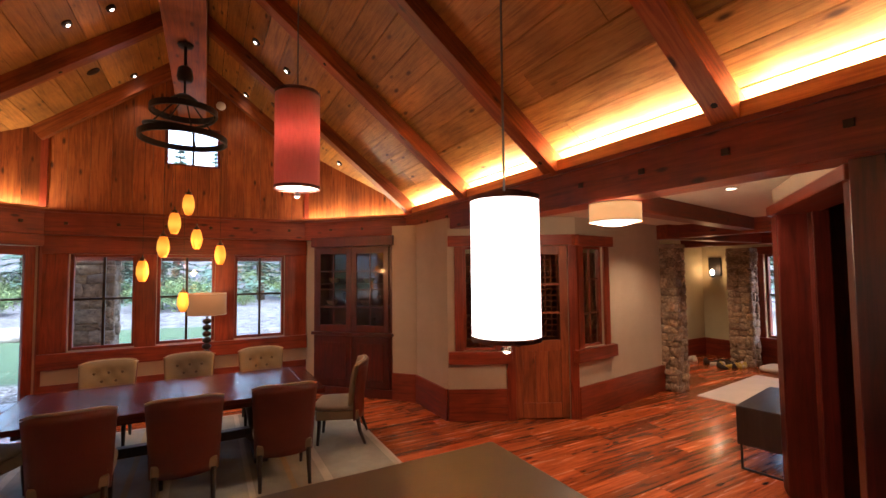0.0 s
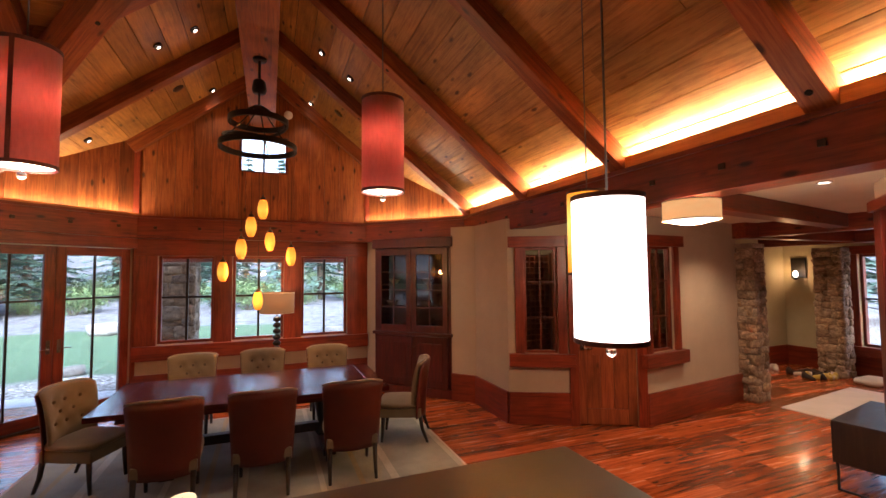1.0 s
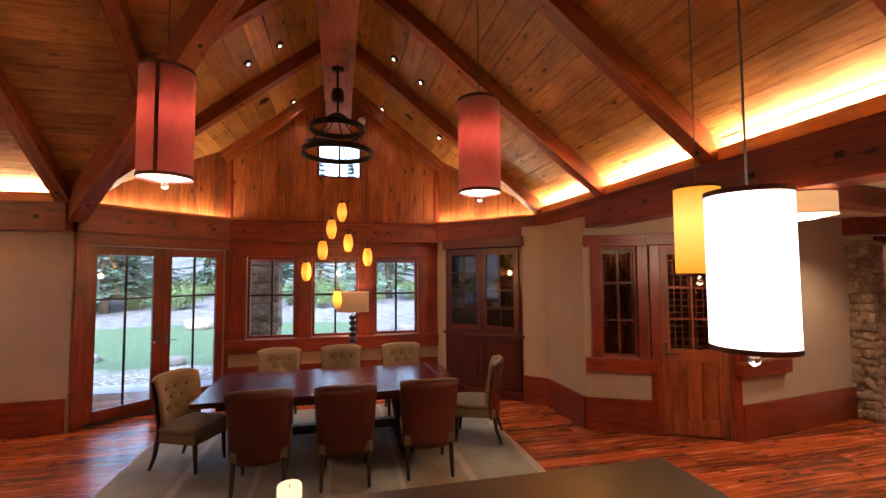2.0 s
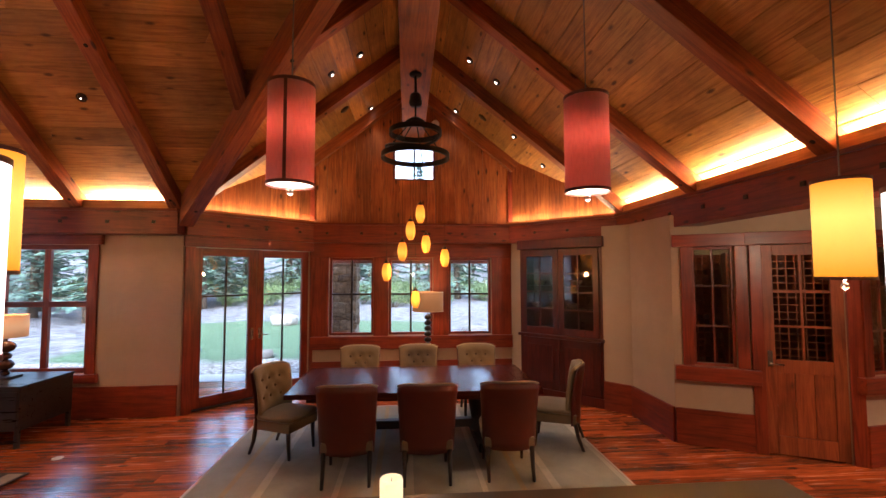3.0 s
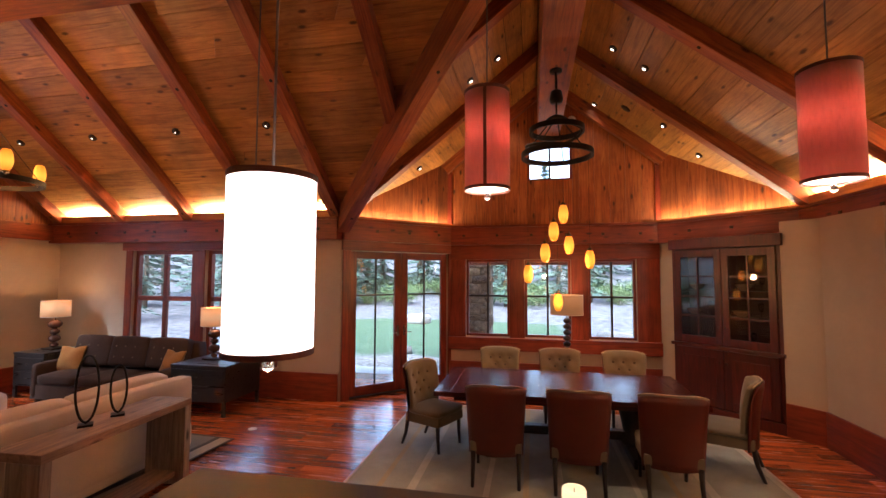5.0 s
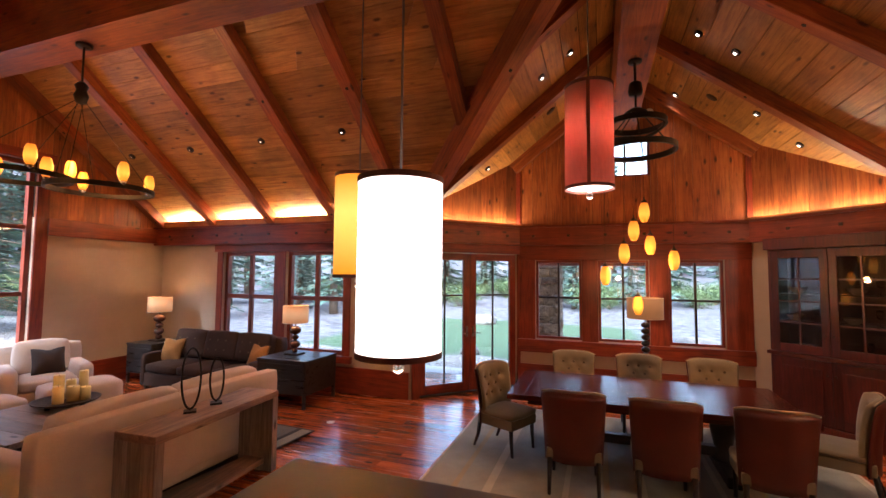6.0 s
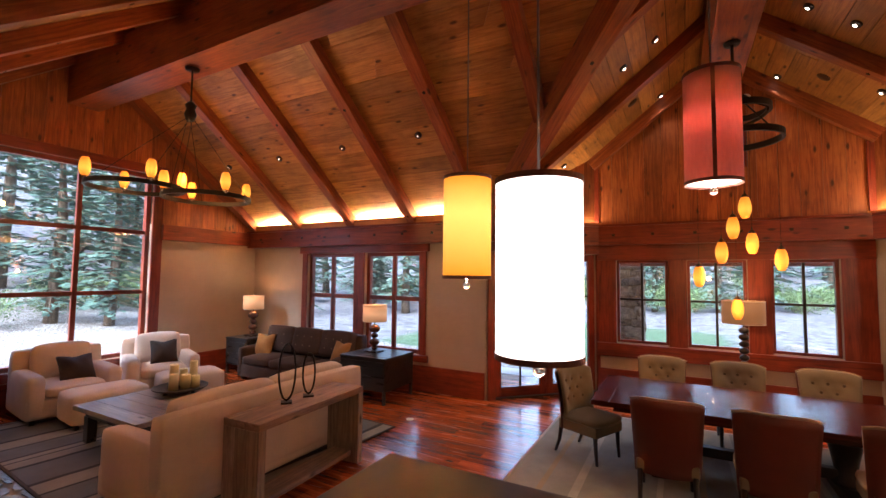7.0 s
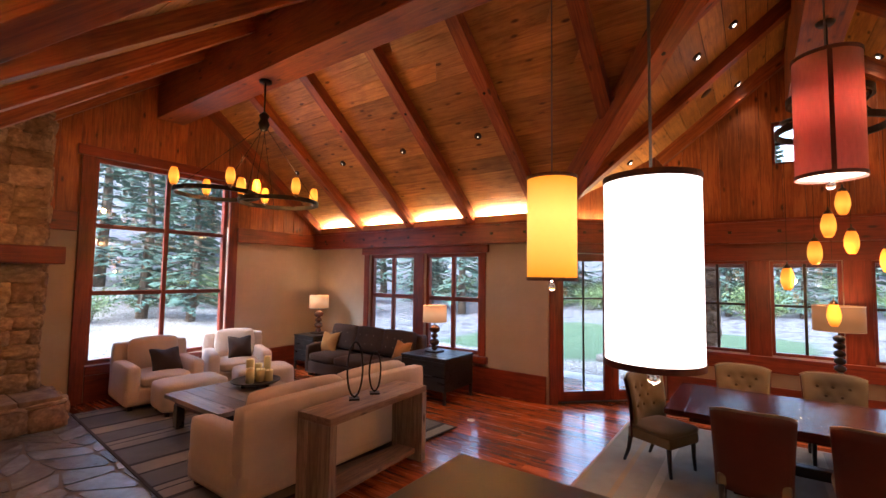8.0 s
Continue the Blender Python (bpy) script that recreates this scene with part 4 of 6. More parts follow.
# ---- pendants over the island ----
def pendant(x, y, z, kind, group):
    """A tall drum shade; z is the height of its crystal ball's foot."""
    words = {"red": "tall red linen drum pendant with a lit disc below", "white": "tall drum pendant whose pale shade glows white", "amber": "tall drum pendant whose shade glows amber"}[kind]
    p = thing("pendant_lamp", (x, y, z), words, "pendant lamp", group)
    R, H, b = {"red": 0.0715, "white": 0.072, "amber": 0.0705}[kind], {"red": 0.32, "white": 0.299, "amber": 0.30}[kind], 0.034
    mat = {"red": M_SHADE_RED, "white": M_WHITE, "amber": M_YELLOW}[kind]
    bm = band(bmesh.new(), R - 0.002, b, b + H, 0.002, 48)
    part("shade", bm, mat, p, smooth=True)
    for zz in (b - 0.001, b + H - 0.009):
        part("shade_band", band(bmesh.new(), R + 0.0005, zz, zz + 0.01, 0.0012, 48), M_BAND, p)
    if kind == "red":
        part("seam", boxm((-0.005, -R - 0.0022, b + 0.008), (0.005, -R + 0.001, b + H - 0.008), 0.0008), M_BAND, p)
        if x > 0:
            p.rotation_euler = (0, 0, 2.4)
    part("diffuser", lathe(bmesh.new(), [(0, b + 0.006), (R - 0.004, b + 0.006), (R - 0.004, b + 0.01), (0, b + 0.01)], 40), M_DIFF, p)
    part("top_plate", lathe(bmesh.new(), [(0, b + H - 0.02), (R - 0.004, b + H - 0.02), (R - 0.004, b + H - 0.016), (0, b + H - 0.016)], 40), M_BAND, p)
    part("finial", lathe(bmesh.new(), [(0.002, 0.004), (0.007, 0.006), (0.0105, 0.012), (0.0105, 0.017), (0.007, 0.024), (0.003, 0.027), (0.003, 0.04)], 16), M_CRYSTAL, p, "clear crystal ball", True)
    top = roof(x) - z - 0.02
    part("cord", tube(bmesh.new(), [(0, 0, b + H - 0.02), (0, 0, top)], 0.0024, 8), M_CORD, p, smooth=True)
    part("canopy", lathe(bmesh.new(), [(0, top), (0.045, top), (0.045, top + 0.05), (0, top + 0.05)], 20), M_BRONZE, p, smooth=True)
    bulb("pendant_light", (x, y, z + 0.033), 0.6 if kind == "red" else 0.9, (1, 0.75, 0.5), 0.02)
    if kind == "red":
        bulb("pendant_inner_light", (x, y, z + 0.22), 0.36, (1, 0.86, 0.70), 0.03)
    return p


for x, y, z, kind in ((-0.463, 1.602, 2.267, "red"), (0.490, 1.606, 2.26, "red"), (0.785, 0.876, 1.843, "white"), (-0.759, 0.893, 1.868, "white"), (-1.102, 1.335, 1.995, "amber"), (1.2, 1.43, 1.975, "amber")):
    pendant(x, y, z, kind, "pendants over the island")


# ---- dining chandelier ----
def drop_shade(bm, x, y, z, s=1.0, up=1):
    prof = [(0.028, 0.0), (0.046, 0.03), (0.062, 0.085), (0.064, 0.13), (0.056, 0.19), (0.04, 0.235), (0.036, 0.24)]
    return lathe(bm, [(r * s, h * s) for r, h in prof], 20, pose(x, y, z))


ch = thing("spiral_chandelier", (-0.005, 5.72, 4.60), "black iron spiral chandelier with seven hanging amber glass shades", "chandelier")
part("canopy", lathe(bmesh.new(), [(0, -0.03), (0.07, -0.03), (0.08, -0.01), (0.08, 0), (0, 0)], 24), M_IRON, ch, smooth=True)
part("stem", lathe(bmesh.new(), [(0.016, -0.3), (0.016, 0)], 12), M_IRON, ch)
part("motor_box", lathe(bmesh.new(), [(0, -0.42), (0.07, -0.42), (0.085, -0.38), (0.07, -0.28), (0.05, -0.26), (0, -0.26)], 24), M_IRON, ch, smooth=True)
part("stem", lathe(bmesh.new(), [(0.012, -0.62), (0.012, -0.42)], 12), M_IRON, ch)
part("hub", lathe(bmesh.new(), [(0, -0.66), (0.1, -0.66), (0.13, -0.63), (0.06, -0.58), (0, -0.58)], 24), M_IRON, ch, smooth=True)
for r, z, ph in ((0.31, -0.77, 0.0), (0.41, -1.08, 1.3)):
    part("hoop", band(bmesh.new(), r, z - 0.03, z + 0.035, 0.025, 56), M_IRON, ch)
    for k in range(3):
        a = ph + k * 2.0944
        part("arm", tube(bmesh.new(), [(0.05 * math.cos(a), 0.05 * math.sin(a), -0.62), (r * math.cos(a), r * math.sin(a), z)], 0.008, 8), M_IRON, ch, smooth=True)
spiral = [((0.31 + 0.1 * i / 40) * math.cos(i / 40 * 5.2), (0.31 + 0.1 * i / 40) * math.sin(i / 40 * 5.2), -0.77 - 0.31 * i / 40) for i in range(41)]
part("hoop", tube(bmesh.new(), spiral, 0.02, 8), M_IRON, ch, smooth=True)
for x, y, z in ((0.06, -0.1, 2.66), (-0.06, -0.22, 2.44), (0.14, 0.12, 2.30), (-0.16, -0.18, 2.19), (0.38, 0.08, 2.12), (-0.36, 0.05, 1.94), (0.01, 0.3, 1.58)):
    q = part("glass_shade", drop_shade(bmesh.new(), x, y, z - 4.60, 0.92), M_BULB, ch, "glowing amber glass shade", True)
    part("cap", lathe(bmesh.new(), [(0.035, 0.215), (0.03, 0.24), (0.008, 0.26), (0.006, 0.29)], 12, pose(x, y, z - 4.60)), M_BRONZE, q, smooth=True)
    part("wire", tube(bmesh.new(), [(x, y, z - 4.33), (x, y, -0.86 if math.hypot(x, y) < 0.34 else -1.08)], 0.0018, 6), M_IRON, q)
bulb("chandelier_light", (-0.005, 5.72, 2.02), 8, (1.0, 0.5, 0.16), 0.05)

# ---- living room chandelier ----
lc = thing("ring_chandelier", (-6.14, RY, 4.72), "black iron chandelier of two rings with eight upright amber glass shades", "chandelier")
part("canopy", lathe(bmesh.new(), [(0, -0.03), (0.08, -0.03), (0.085, 0), (0, 0)], 24), M_IRON, lc, smooth=True)
part("stem", lathe(bmesh.new(), [(0.012, -0.5), (0.012, 0)], 12), M_IRON, lc)
part("hub", lathe(bmesh.new(), [(0.0, -0.72), (0.05, -0.7), (0.075, -0.62), (0.05, -0.55), (0.07, -0.5), (0.03, -0.45), (0, -0.45)], 20), M_IRON, lc, smooth=True)
RINGS = (((-0.36, -0.42), -1.62), ((0.14, 0.19), -1.70))
for (cx, cy), z in RINGS:
    part("hoop", band(bmesh.new(), 0.50, z - 0.03, z + 0.025, 0.028, 56, (cx, cy)), M_IRON, lc)
    for k in range(3):
        a = 0.6 + k * 2.0944
        part("rod", tube(bmesh.new(), [(0.03 * math.cos(a), 0.03 * math.sin(a), -0.66), (cx + 0.51 * math.cos(a), cy + 0.51 * math.sin(a), z)], 0.004, 8), M_IRON, lc, smooth=True)
    for k in range(4):
        a = -1.76 + k * math.pi / 2
        x, y = cx + 0.515 * math.cos(a), cy + 0.515 * math.sin(a)
        q = part("glass_shade", drop_shade(bmesh.new(), x, y, z + 0.045, 0.92), M_BULB, lc, "glowing amber glass shade", True)
        part("cup", lathe(bmesh.new(), [(0.012, 0.0), (0.03, 0.02), (0.034, 0.045), (0.03, 0.05)], 14, pose(x, y, z)), M_NICKEL, q, smooth=True)
bulb("ring_chandelier_light", (-6.2, RY, 3.35), 10, (1.0, 0.5, 0.16), 0.05)


# ---- downlights, detector and speakers on the slopes ----
def on_slope(name, x, y, label, category, group, wing=False):
    if wing:
        d = y - RY
        m = pose(x, y, roof(d)) @ pose(0, 0, 0, -math.degrees(math.atan(RISE)) * (1 if d > 0 else -1), 0, 0)
    else:
        m = pose(x, y, roof(x)) @ pose(0, 0, 0, 0, math.degrees(math.atan(RISE)) * (1 if x > 0 else -1), 0)
    e = thing(name, (0, 0, 0), label, category, group)
    e.matrix_world = m
    return e


DOWN = [(0.78, 6.25, 0), (1.17, 6.25, 0), (0.80, 8.15, 0), (2.26, 7.6, 0), (1.7, 7.39, 0), (-0.78, 6.22, 0), (-1.16, 6.2, 0), (-0.79, 8.15, 0), (-2.26, 7.6, 0), (-3.9, 5.54, 1), (-5.35, 5.54, 1), (-6.82, 5.54, 1), (-8.2, 5.54, 1), (-3.9, 1.46, 1), (-5.35, 1.46, 1), (-6.82, 1.46, 1)]
for x, y, wing in DOWN:
    e = on_slope("downlight", x, y, "small recessed bronze downlight in the pine ceiling", "downlight", "ceiling downlights", wing)
    part("trim_ring", band(bmesh.new(), 0.04, -0.022, 0.01, 0.014, 24), M_BRONZE, e)
    part("eyeball", lathe(bmesh.new(), [(0, -0.03), (0.03, -0.028), (0.042, -0.01), (0.042, 0.01), (0, 0.012)], 20), M_BRONZE, e, smooth=True)
    r = 0.008 if wing else 0.022
    part("lens", lathe(bmesh.new(), [(0, -0.034), (r, -0.034), (r, -0.03), (0, -0.03)], 16), M_SPOTLIT, e)
    p = e.matrix_world @ Vector((0, 0, -0.08))
    spot("downlight_beam", p, (p.x, p.y, 0), 2.5 if y > 8 or abs(x) > 2.2 and not wing else (13 if x > 0 else 7) if not wing else 11 if y > RY else 2.5, 95, (1.0, 0.83, 0.62))
for x, y in ((1.2, 7.64), (-1.16, 7.52)):
    e = on_slope("ceiling_speaker", x, y, "round bronze speaker grille set in the pine ceiling", "speaker", "ceiling speakers")
    part("grille", lathe(bmesh.new(), [(0, -0.008), (0.075, -0.008), (0.085, -0.003), (0.085, 0.01), (0, 0.01)], 28), M_BRONZE, e, smooth=True)
e = thing("smoke_detector", (0.42, BAYY - 0.03, 4.89), "round white smoke detector high on the gable boards", "smoke detector")
part("case", lathe(bmesh.new(), [(0, 0.0), (0.075, 0.0), (0.075, 0.02), (0.06, 0.035), (0, 0.038)], 28, pose(0, 0.03, 0, 90, 0, 0)), plain("white_plastic", (0.8, 0.76, 0.7), 0.5, vary=0.03), e, smooth=True)

# ---- dining table ----
tb = thing("dining_table", (0.0, 5.68, 0), "long dark mahogany dining table with a glossy top", "dining table")
for k in range(5):
    q = 1.33 / 5
    part("plank", boxm((-1.22, -0.665 + k * q + 0.001, 0.705), (1.22, -0.665 + (k + 1) * q - 0.001, 0.755), 0.003), M_TABLE, tb)
for x0, x1 in ((-1.40, -1.221), (1.221, 1.40)):
    part("breadboard_end", boxm((x0, -0.665, 0.703), (x1, 0.665, 0.756), 0.004), M_TABLE, tb)
part("apron", boxm((-1.2, -0.5, 0.62), (1.2, 0.5, 0.703), 0.004), M_TABLE, tb)
for x in (-0.78, 0.78):
    part("foot", boxm((x - 0.07, -0.46, 0.0), (x + 0.07, 0.46, 0.11), 0.02), M_EBONY, tb)
    part("trestle", lathe(bmesh.new(), [(0.1, 0.11), (0.13, 0.16), (0.08, 0.22), (0.11, 0.38), (0.13, 0.48), (0.09, 0.56), (0.14, 0.62)], 20, pose(x, 0, 0)), M_EBONY, tb, smooth=True)
part("stretcher", boxm((-0.72, -0.05, 0.16), (0.72, 0.05, 0.26), 0.01), M_EBONY, tb)


# ---- dining chairs ----
def slab(width, z0, z1, thick, curve, lean, flare, y0=0.0, nu=12, nv=9):
    """A curved upholstered back: wraps forward at its sides and leans back at its top."""
    bm = bmesh.new()
    grid = {}
    for side in (0, 1):
        for i in range(nu + 1):
            for j in range(nv + 1):
                u, v = -1 + 2 * i / nu, j / nv
                w = width * (1 + flare * v) / 2
                edge = max(abs(u), abs(2 * v - 1) if v > 0.5 else 0)
                t = thick * (1 - 0.55 * edge**8)
                y = y0 + curve * u * u - lean * v * v + (t / 2 if side else -t / 2)
                z = z0 + (z1 - z0) * v - 0.035 * v**6 * abs(u) ** 5
                grid[side, i, j] = bm.verts.new((u * w, y, z))
    for i in range(nu):
        for j in range(nv):
            bm.faces.new([grid[0, a, b] for a, b in ((i, j), (i + 1, j), (i + 1, j + 1), (i, j + 1))])
            bm.faces.new([grid[1, a, b] for a, b in ((i, j), (i, j + 1), (i + 1, j + 1), (i + 1, j))])
    rim = [(i, 0) for i in range(nu)] + [(nu, j) for j in range(nv)] + [(i, nv) for i in range(nu, 0, -1)] + [(0, j) for j in range(nv, 0, -1)]
    for k, (a, b) in enumerate(rim):
        c, d = rim[(k + 1) % len(rim)]
        bm.faces.new((grid[0, a, b], grid[1, a, b], grid[1, c, d], grid[0, c, d]))
    bmesh.ops.recalc_face_normals(bm, faces=bm.faces[:])
    return bm


def tufted(bm, spots, depth=0.02, r=0.07, sign=1):
    for v in bm.verts:
        for x, z in spots:
            q = ((v.co.x - x) ** 2 + (v.co.z - z) ** 2) / r**2
            if v.co.y * 1 > -9 and q < 4:
                v.co.y -= sign * depth * math.exp(-q * 1.4) * (1 if v.normal.y * sign >= -0.2 else 0)
    return bm


SPOTS = [(x + (0.065 if r % 2 else 0), z) for r, z in enumerate((0.62, 0.72, 0.82)) for x in ((-0.14, 0, 0.14) if r % 2 == 0 else (-0.14, 0.0))]
chair = thing("dining_chair", (0, 0, 0), "upholstered dining chair, tufted tan front and russet leather back", "chair", "chairs round the table")
part("backrest", tufted(slab(0.51, 0.44, 0.965, 0.075, 0.085, 0.07, 0.13, -0.215, 20, 18), SPOTS, 0.034, 0.055), M_CHAIR, chair, "tufted tan linen inner back", True)
part("back_shell", slab(0.525, 0.29, 0.955, 0.03, 0.085, 0.07, 0.13, -0.262), M_CHAIRBACK, chair, "russet leather outer back", True)
edge = [(u * 0.288 * 1.03, -0.245 + 0.085 * u * u - 0.07, 0.968 - 0.035 * abs(u) ** 5) for u in [-1 + k / 10 for k in range(21)]]
part("piping", tube(bmesh.new(), edge, 0.007, 6), M_PIPE, chair, smooth=True)
part("seat", cushion((-0.25, -0.22, 0.40), (0.25, 0.27, 0.48), 0.025, 6, 0.035), M_CHAIR, chair, "tan linen seat", True)
part("seat_rail", boxm((-0.25, -0.235, 0.30), (0.25, 0.262, 0.41), 0.02), M_CHAIR, chair)
for x, y, k in ((-0.21, 0.22, 0.02), (0.21, 0.22, 0.02), (-0.22, -0.22, -0.09), (0.22, -0.22, -0.09)):
    part("leg", tube(bmesh.new(), [(x, y, 0.32), (x, y + k * 0.3, 0.16), (x, y + k, 0.0)], [0.026, 0.021, 0.016], 8), M_EBONY, chair, smooth=True)
for x, z in SPOTS:
    v = (z - 0.44) / 0.525
    part("button", lathe(bmesh.new(), [(0.017, 0), (0.013, 0.007), (0.0, 0.01)], 10, pose(x, -0.19 + 0.085 * (x / 0.25) ** 2 - 0.07 * v * v - 0.012, z, -90, 0, 0)), M_BUTTON, chair)
SEATS = [(-0.69, 4.82, 2), (0.10, 4.80, -1), (0.93, 4.82, -3), (-0.79, 6.62, 181), (0.06, 6.64, 179), (0.93, 6.62, 178), (-1.50, 5.48, -115), (1.70, 5.48, 68)]
for i, (x, y, a) in enumerate(SEATS):
    if i == 0:
        chair.matrix_world = pose(x, y, 0, 0, 0, a)
    else:
        copy_thing(chair, pose(x, y, 0.0, 0, 0, a))


# ---- lamps ----
def table_lamp(name, place, beads, r, shade_r, shade_h, label, shade_mat, bead_mat, watts, category="table lamp"):
    e = thing(name, place, label, category)
    z = 0.03
    part("base", boxm((-r * 1.5, -r * 1.5, 0), (r * 1.5, r * 1.5, 0.03), 0.006), M_BRONZE, e)
    for rr in beads:
        h = rr * 1.5
        part("bead", lathe(bmesh.new(), [(rr * math.sqrt(max(0.06, 1 - (2 * k / 10 - 1) ** 2)), z + h * k / 10) for k in range(11)], 20), bead_mat, e, smooth=True)
        z += h
    part("neck", lathe(bmesh.new(), [(0.01, z), (0.01, z + 0.1)], 10), M_BRONZE, e)
    z += 0.05
    part("shade", band(bmesh.new(), shade_r, z, z + shade_h, 0.004, 40), shade_mat, e, "lit oatmeal linen drum shade", True)
    for q in (z, z + shade_h - 0.008):
        part("shade_rim", band(bmesh.new(), shade_r + 0.003, q, q + 0.008, 0.003, 40), M_LIN, e)
    part("spider", tube(bmesh.new(), [(-shade_r, 0, z + shade_h - 0.03), (shade_r, 0, z + shade_h - 0.03)], 0.003, 6), M_BRONZE, e)
    part("bulb", lathe(bmesh.new(), [(0.012, z + 0.02), (0.03, z + 0.07), (0.03, z + 0.1), (0.012, z + 0.13), (0.002, z + 0.135)], 14), M_SPOTLIT, e, smooth=True)
    bulb("lamp_light", (place[0], place[1], place[2] + z + shade_h * 0.8), watts, (1, 0.68, 0.36), 0.04)
    return e


M_BEADS = plain("polished_brown_ceramic", (0.10, 0.04, 0.025), 0.2, 0, 20, 0.3, 0.05)
table_lamp("floor_lamp", (0.26, 8.02, 0), [0.066] * 13, 0.09, 0.27, 0.34, "floor lamp with a black beaded column and linen drum shade", M_LAMPSHADE2, M_BLACK, 2.5, "floor lamp")
table_lamp("table_lamp", (-8.40, 6.35, 0.74), [0.06, 0.085, 0.07, 0.10], 0.08, 0.20, 0.28, "beaded brown table lamp with lit shade on a black table", M_LAMPSHADE, M_BEADS, 2)
table_lamp("table_lamp", (-5.17, 6.25, 0.72), [0.05, 0.085, 0.06, 0.095], 0.08, 0.20, 0.28, "beaded brown table lamp with lit shade beside the sofa", M_LAMPSHADE, M_BEADS, 2)

# ---- black side tables ----
def black_table(x0, y0, x1, y1, h, label):
    e = thing("side_table", ((x0 + x1) / 2, (y0 + y1) / 2, 0), label, "side table", "black side tables")
    a, b = (x1 - x0) / 2, (y1 - y0) / 2
    part("top", boxm((-a - 0.01, -b - 0.01, h - 0.035), (a + 0.01, b + 0.01, h), 0.006), M_BLACK, e)
    part("body", boxm((-a, -b, 0.2), (a, b, h - 0.035), 0.004), M_BLACK, e)
    for i in range(2):
        d = part("drawer_front", boxm((-a + 0.02, -b - 0.012, 0.22 + i * 0.225), (a - 0.02, -b + 0.002, 0.43 + i * 0.225), 0.004), M_BLACK, e)
        part("pull", lathe(bmesh.new(), [(0.006, 0), (0.006, 0.015), (0.014, 0.025), (0.0, 0.03)], 10, pose(0, -b - 0.012, 0.33 + i * 0.225, 90, 0, 0)), M_BRONZE, d, smooth=True)
    for x in (-a + 0.025, a - 0.025):
        for y in (-b + 0.025, b - 0.025):
            part("leg", boxm((x - 0.022, y - 0.022, 0), (x + 0.022, y + 0.022, 0.2), 0.004), M_BLACK, e)
    return e


black_table(-5.52, 5.80, -4.62, 6.62, 0.72, "large black lacquered side table beside the brown sofa")
black_table(-8.72, 5.98, -8.10, 6.65, 0.74, "black lacquered side table in the corner")

# ---- living room seating ----
def sofa(name, place, turn, w, d, seat_h, back_h, arm_h, arm_w, n, mats, label, group="", tuft=False, legs=0.06):
    """A sofa: x across, its front towards -y."""
    body_m, cush_m = mats
    e = thing(name, place, label, "sofa" if w > 1.3 else "armchair", group, turn)
    part("frame", cushion((-w / 2, -d / 2, legs), (w / 2, d / 2, seat_h - 0.14), 0.0, 5, 0.03), body_m, e, smooth=True)
    part("back", cushion((-w / 2 + 0.01, d / 2 - 0.2, legs + 0.02), (w / 2 - 0.01, d / 2 + 0.005, back_h), 0.008, 6, 0.05), body_m, e, smooth=True)
    for k in (-1, 1):
        x0, x1 = sorted((k * w / 2, k * (w / 2 - arm_w)))
        part("arm", cushion((x0, -d / 2 - 0.005, legs + 0.01), (x1, d / 2 - 0.1, arm_h), 0.01, 6, 0.055), body_m, e, smooth=True)
    inner = w - 2 * arm_w
    q = inner / n
    for i in range(n):
        a = -inner / 2 + i * q
        part("seat_cushion", cushion((a + 0.004, -d / 2 - 0.02, seat_h - 0.15), (a + q - 0.004, d / 2 - 0.2, seat_h + 0.01), 0.025, 6, 0.05), cush_m, e, smooth=True)
        bc = part("back_cushion", cushion((a + 0.004, -0.09, -0.24), (a + q - 0.004, 0.09, 0.24), 0.012 if tuft else 0.028, 8, 0.045), cush_m, e, smooth=True)
        bc.matrix_basis = pose(0, d / 2 - 0.27, seat_h + 0.24 + (back_h - seat_h - 0.42), -14, 0, 0)
        if tuft:
            for x in (0.25, 0.5, 0.75):
                for z in (-0.1, 0.07):
                    part("button", lathe(bmesh.new(), [(0.014, 0), (0.01, 0.008), (0, 0.01)], 10, pose(a + q * x, -0.14, z, 90, 0, 0)), M_BUTTON, bc)
    for x in (-w / 2 + 0.08, w / 2 - 0.08):
        for y in (-d / 2 + 0.08, d / 2 - 0.08):
            part("foot", boxm((x - 0.03, y - 0.03, 0), (x + 0.03, y + 0.03, legs + 0.01), 0.005), M_EBONY, e)
    return e


def pillow(place, rx, rz, size, mat, label):
    bm = cushion((-size / 2, -0.06, -size / 2), (size / 2, 0.06, size / 2), 0.055, 8, 0.012)
    for v in bm.verts:
        h = size / 2
        fx, fz = min(1, abs(v.co.x) / h), min(1, abs(v.co.z) / h)
        v.co.x = math.copysign(min(abs(v.co.x), h), v.co.x) * (1 - 0.07 * fx * fx * (1 - fz * fz))
        v.co.z = math.copysign(min(abs(v.co.z), h), v.co.z) * (1 - 0.07 * fz * fz * (1 - fx * fx))
        v.co.y += 0.008 * math.sin(v.co.x * 31 + v.co.z * 17) * (1 - fx * fz)
        c = max(fx, fz)
        v.co.y *= 1 - 0.75 * min(1, c) ** 3
        v.co.z += 0.03 * math.exp(-((v.co.x / 0.08) ** 2)) * (-1 if v.co.z > 0 else 0)
    ob = part("cushion", bm, mat, smooth=True)
    ob.matrix_world = pose(*place, rx, 0, rz)
    return tagged(ob, label, "cushion", "loose cushions")


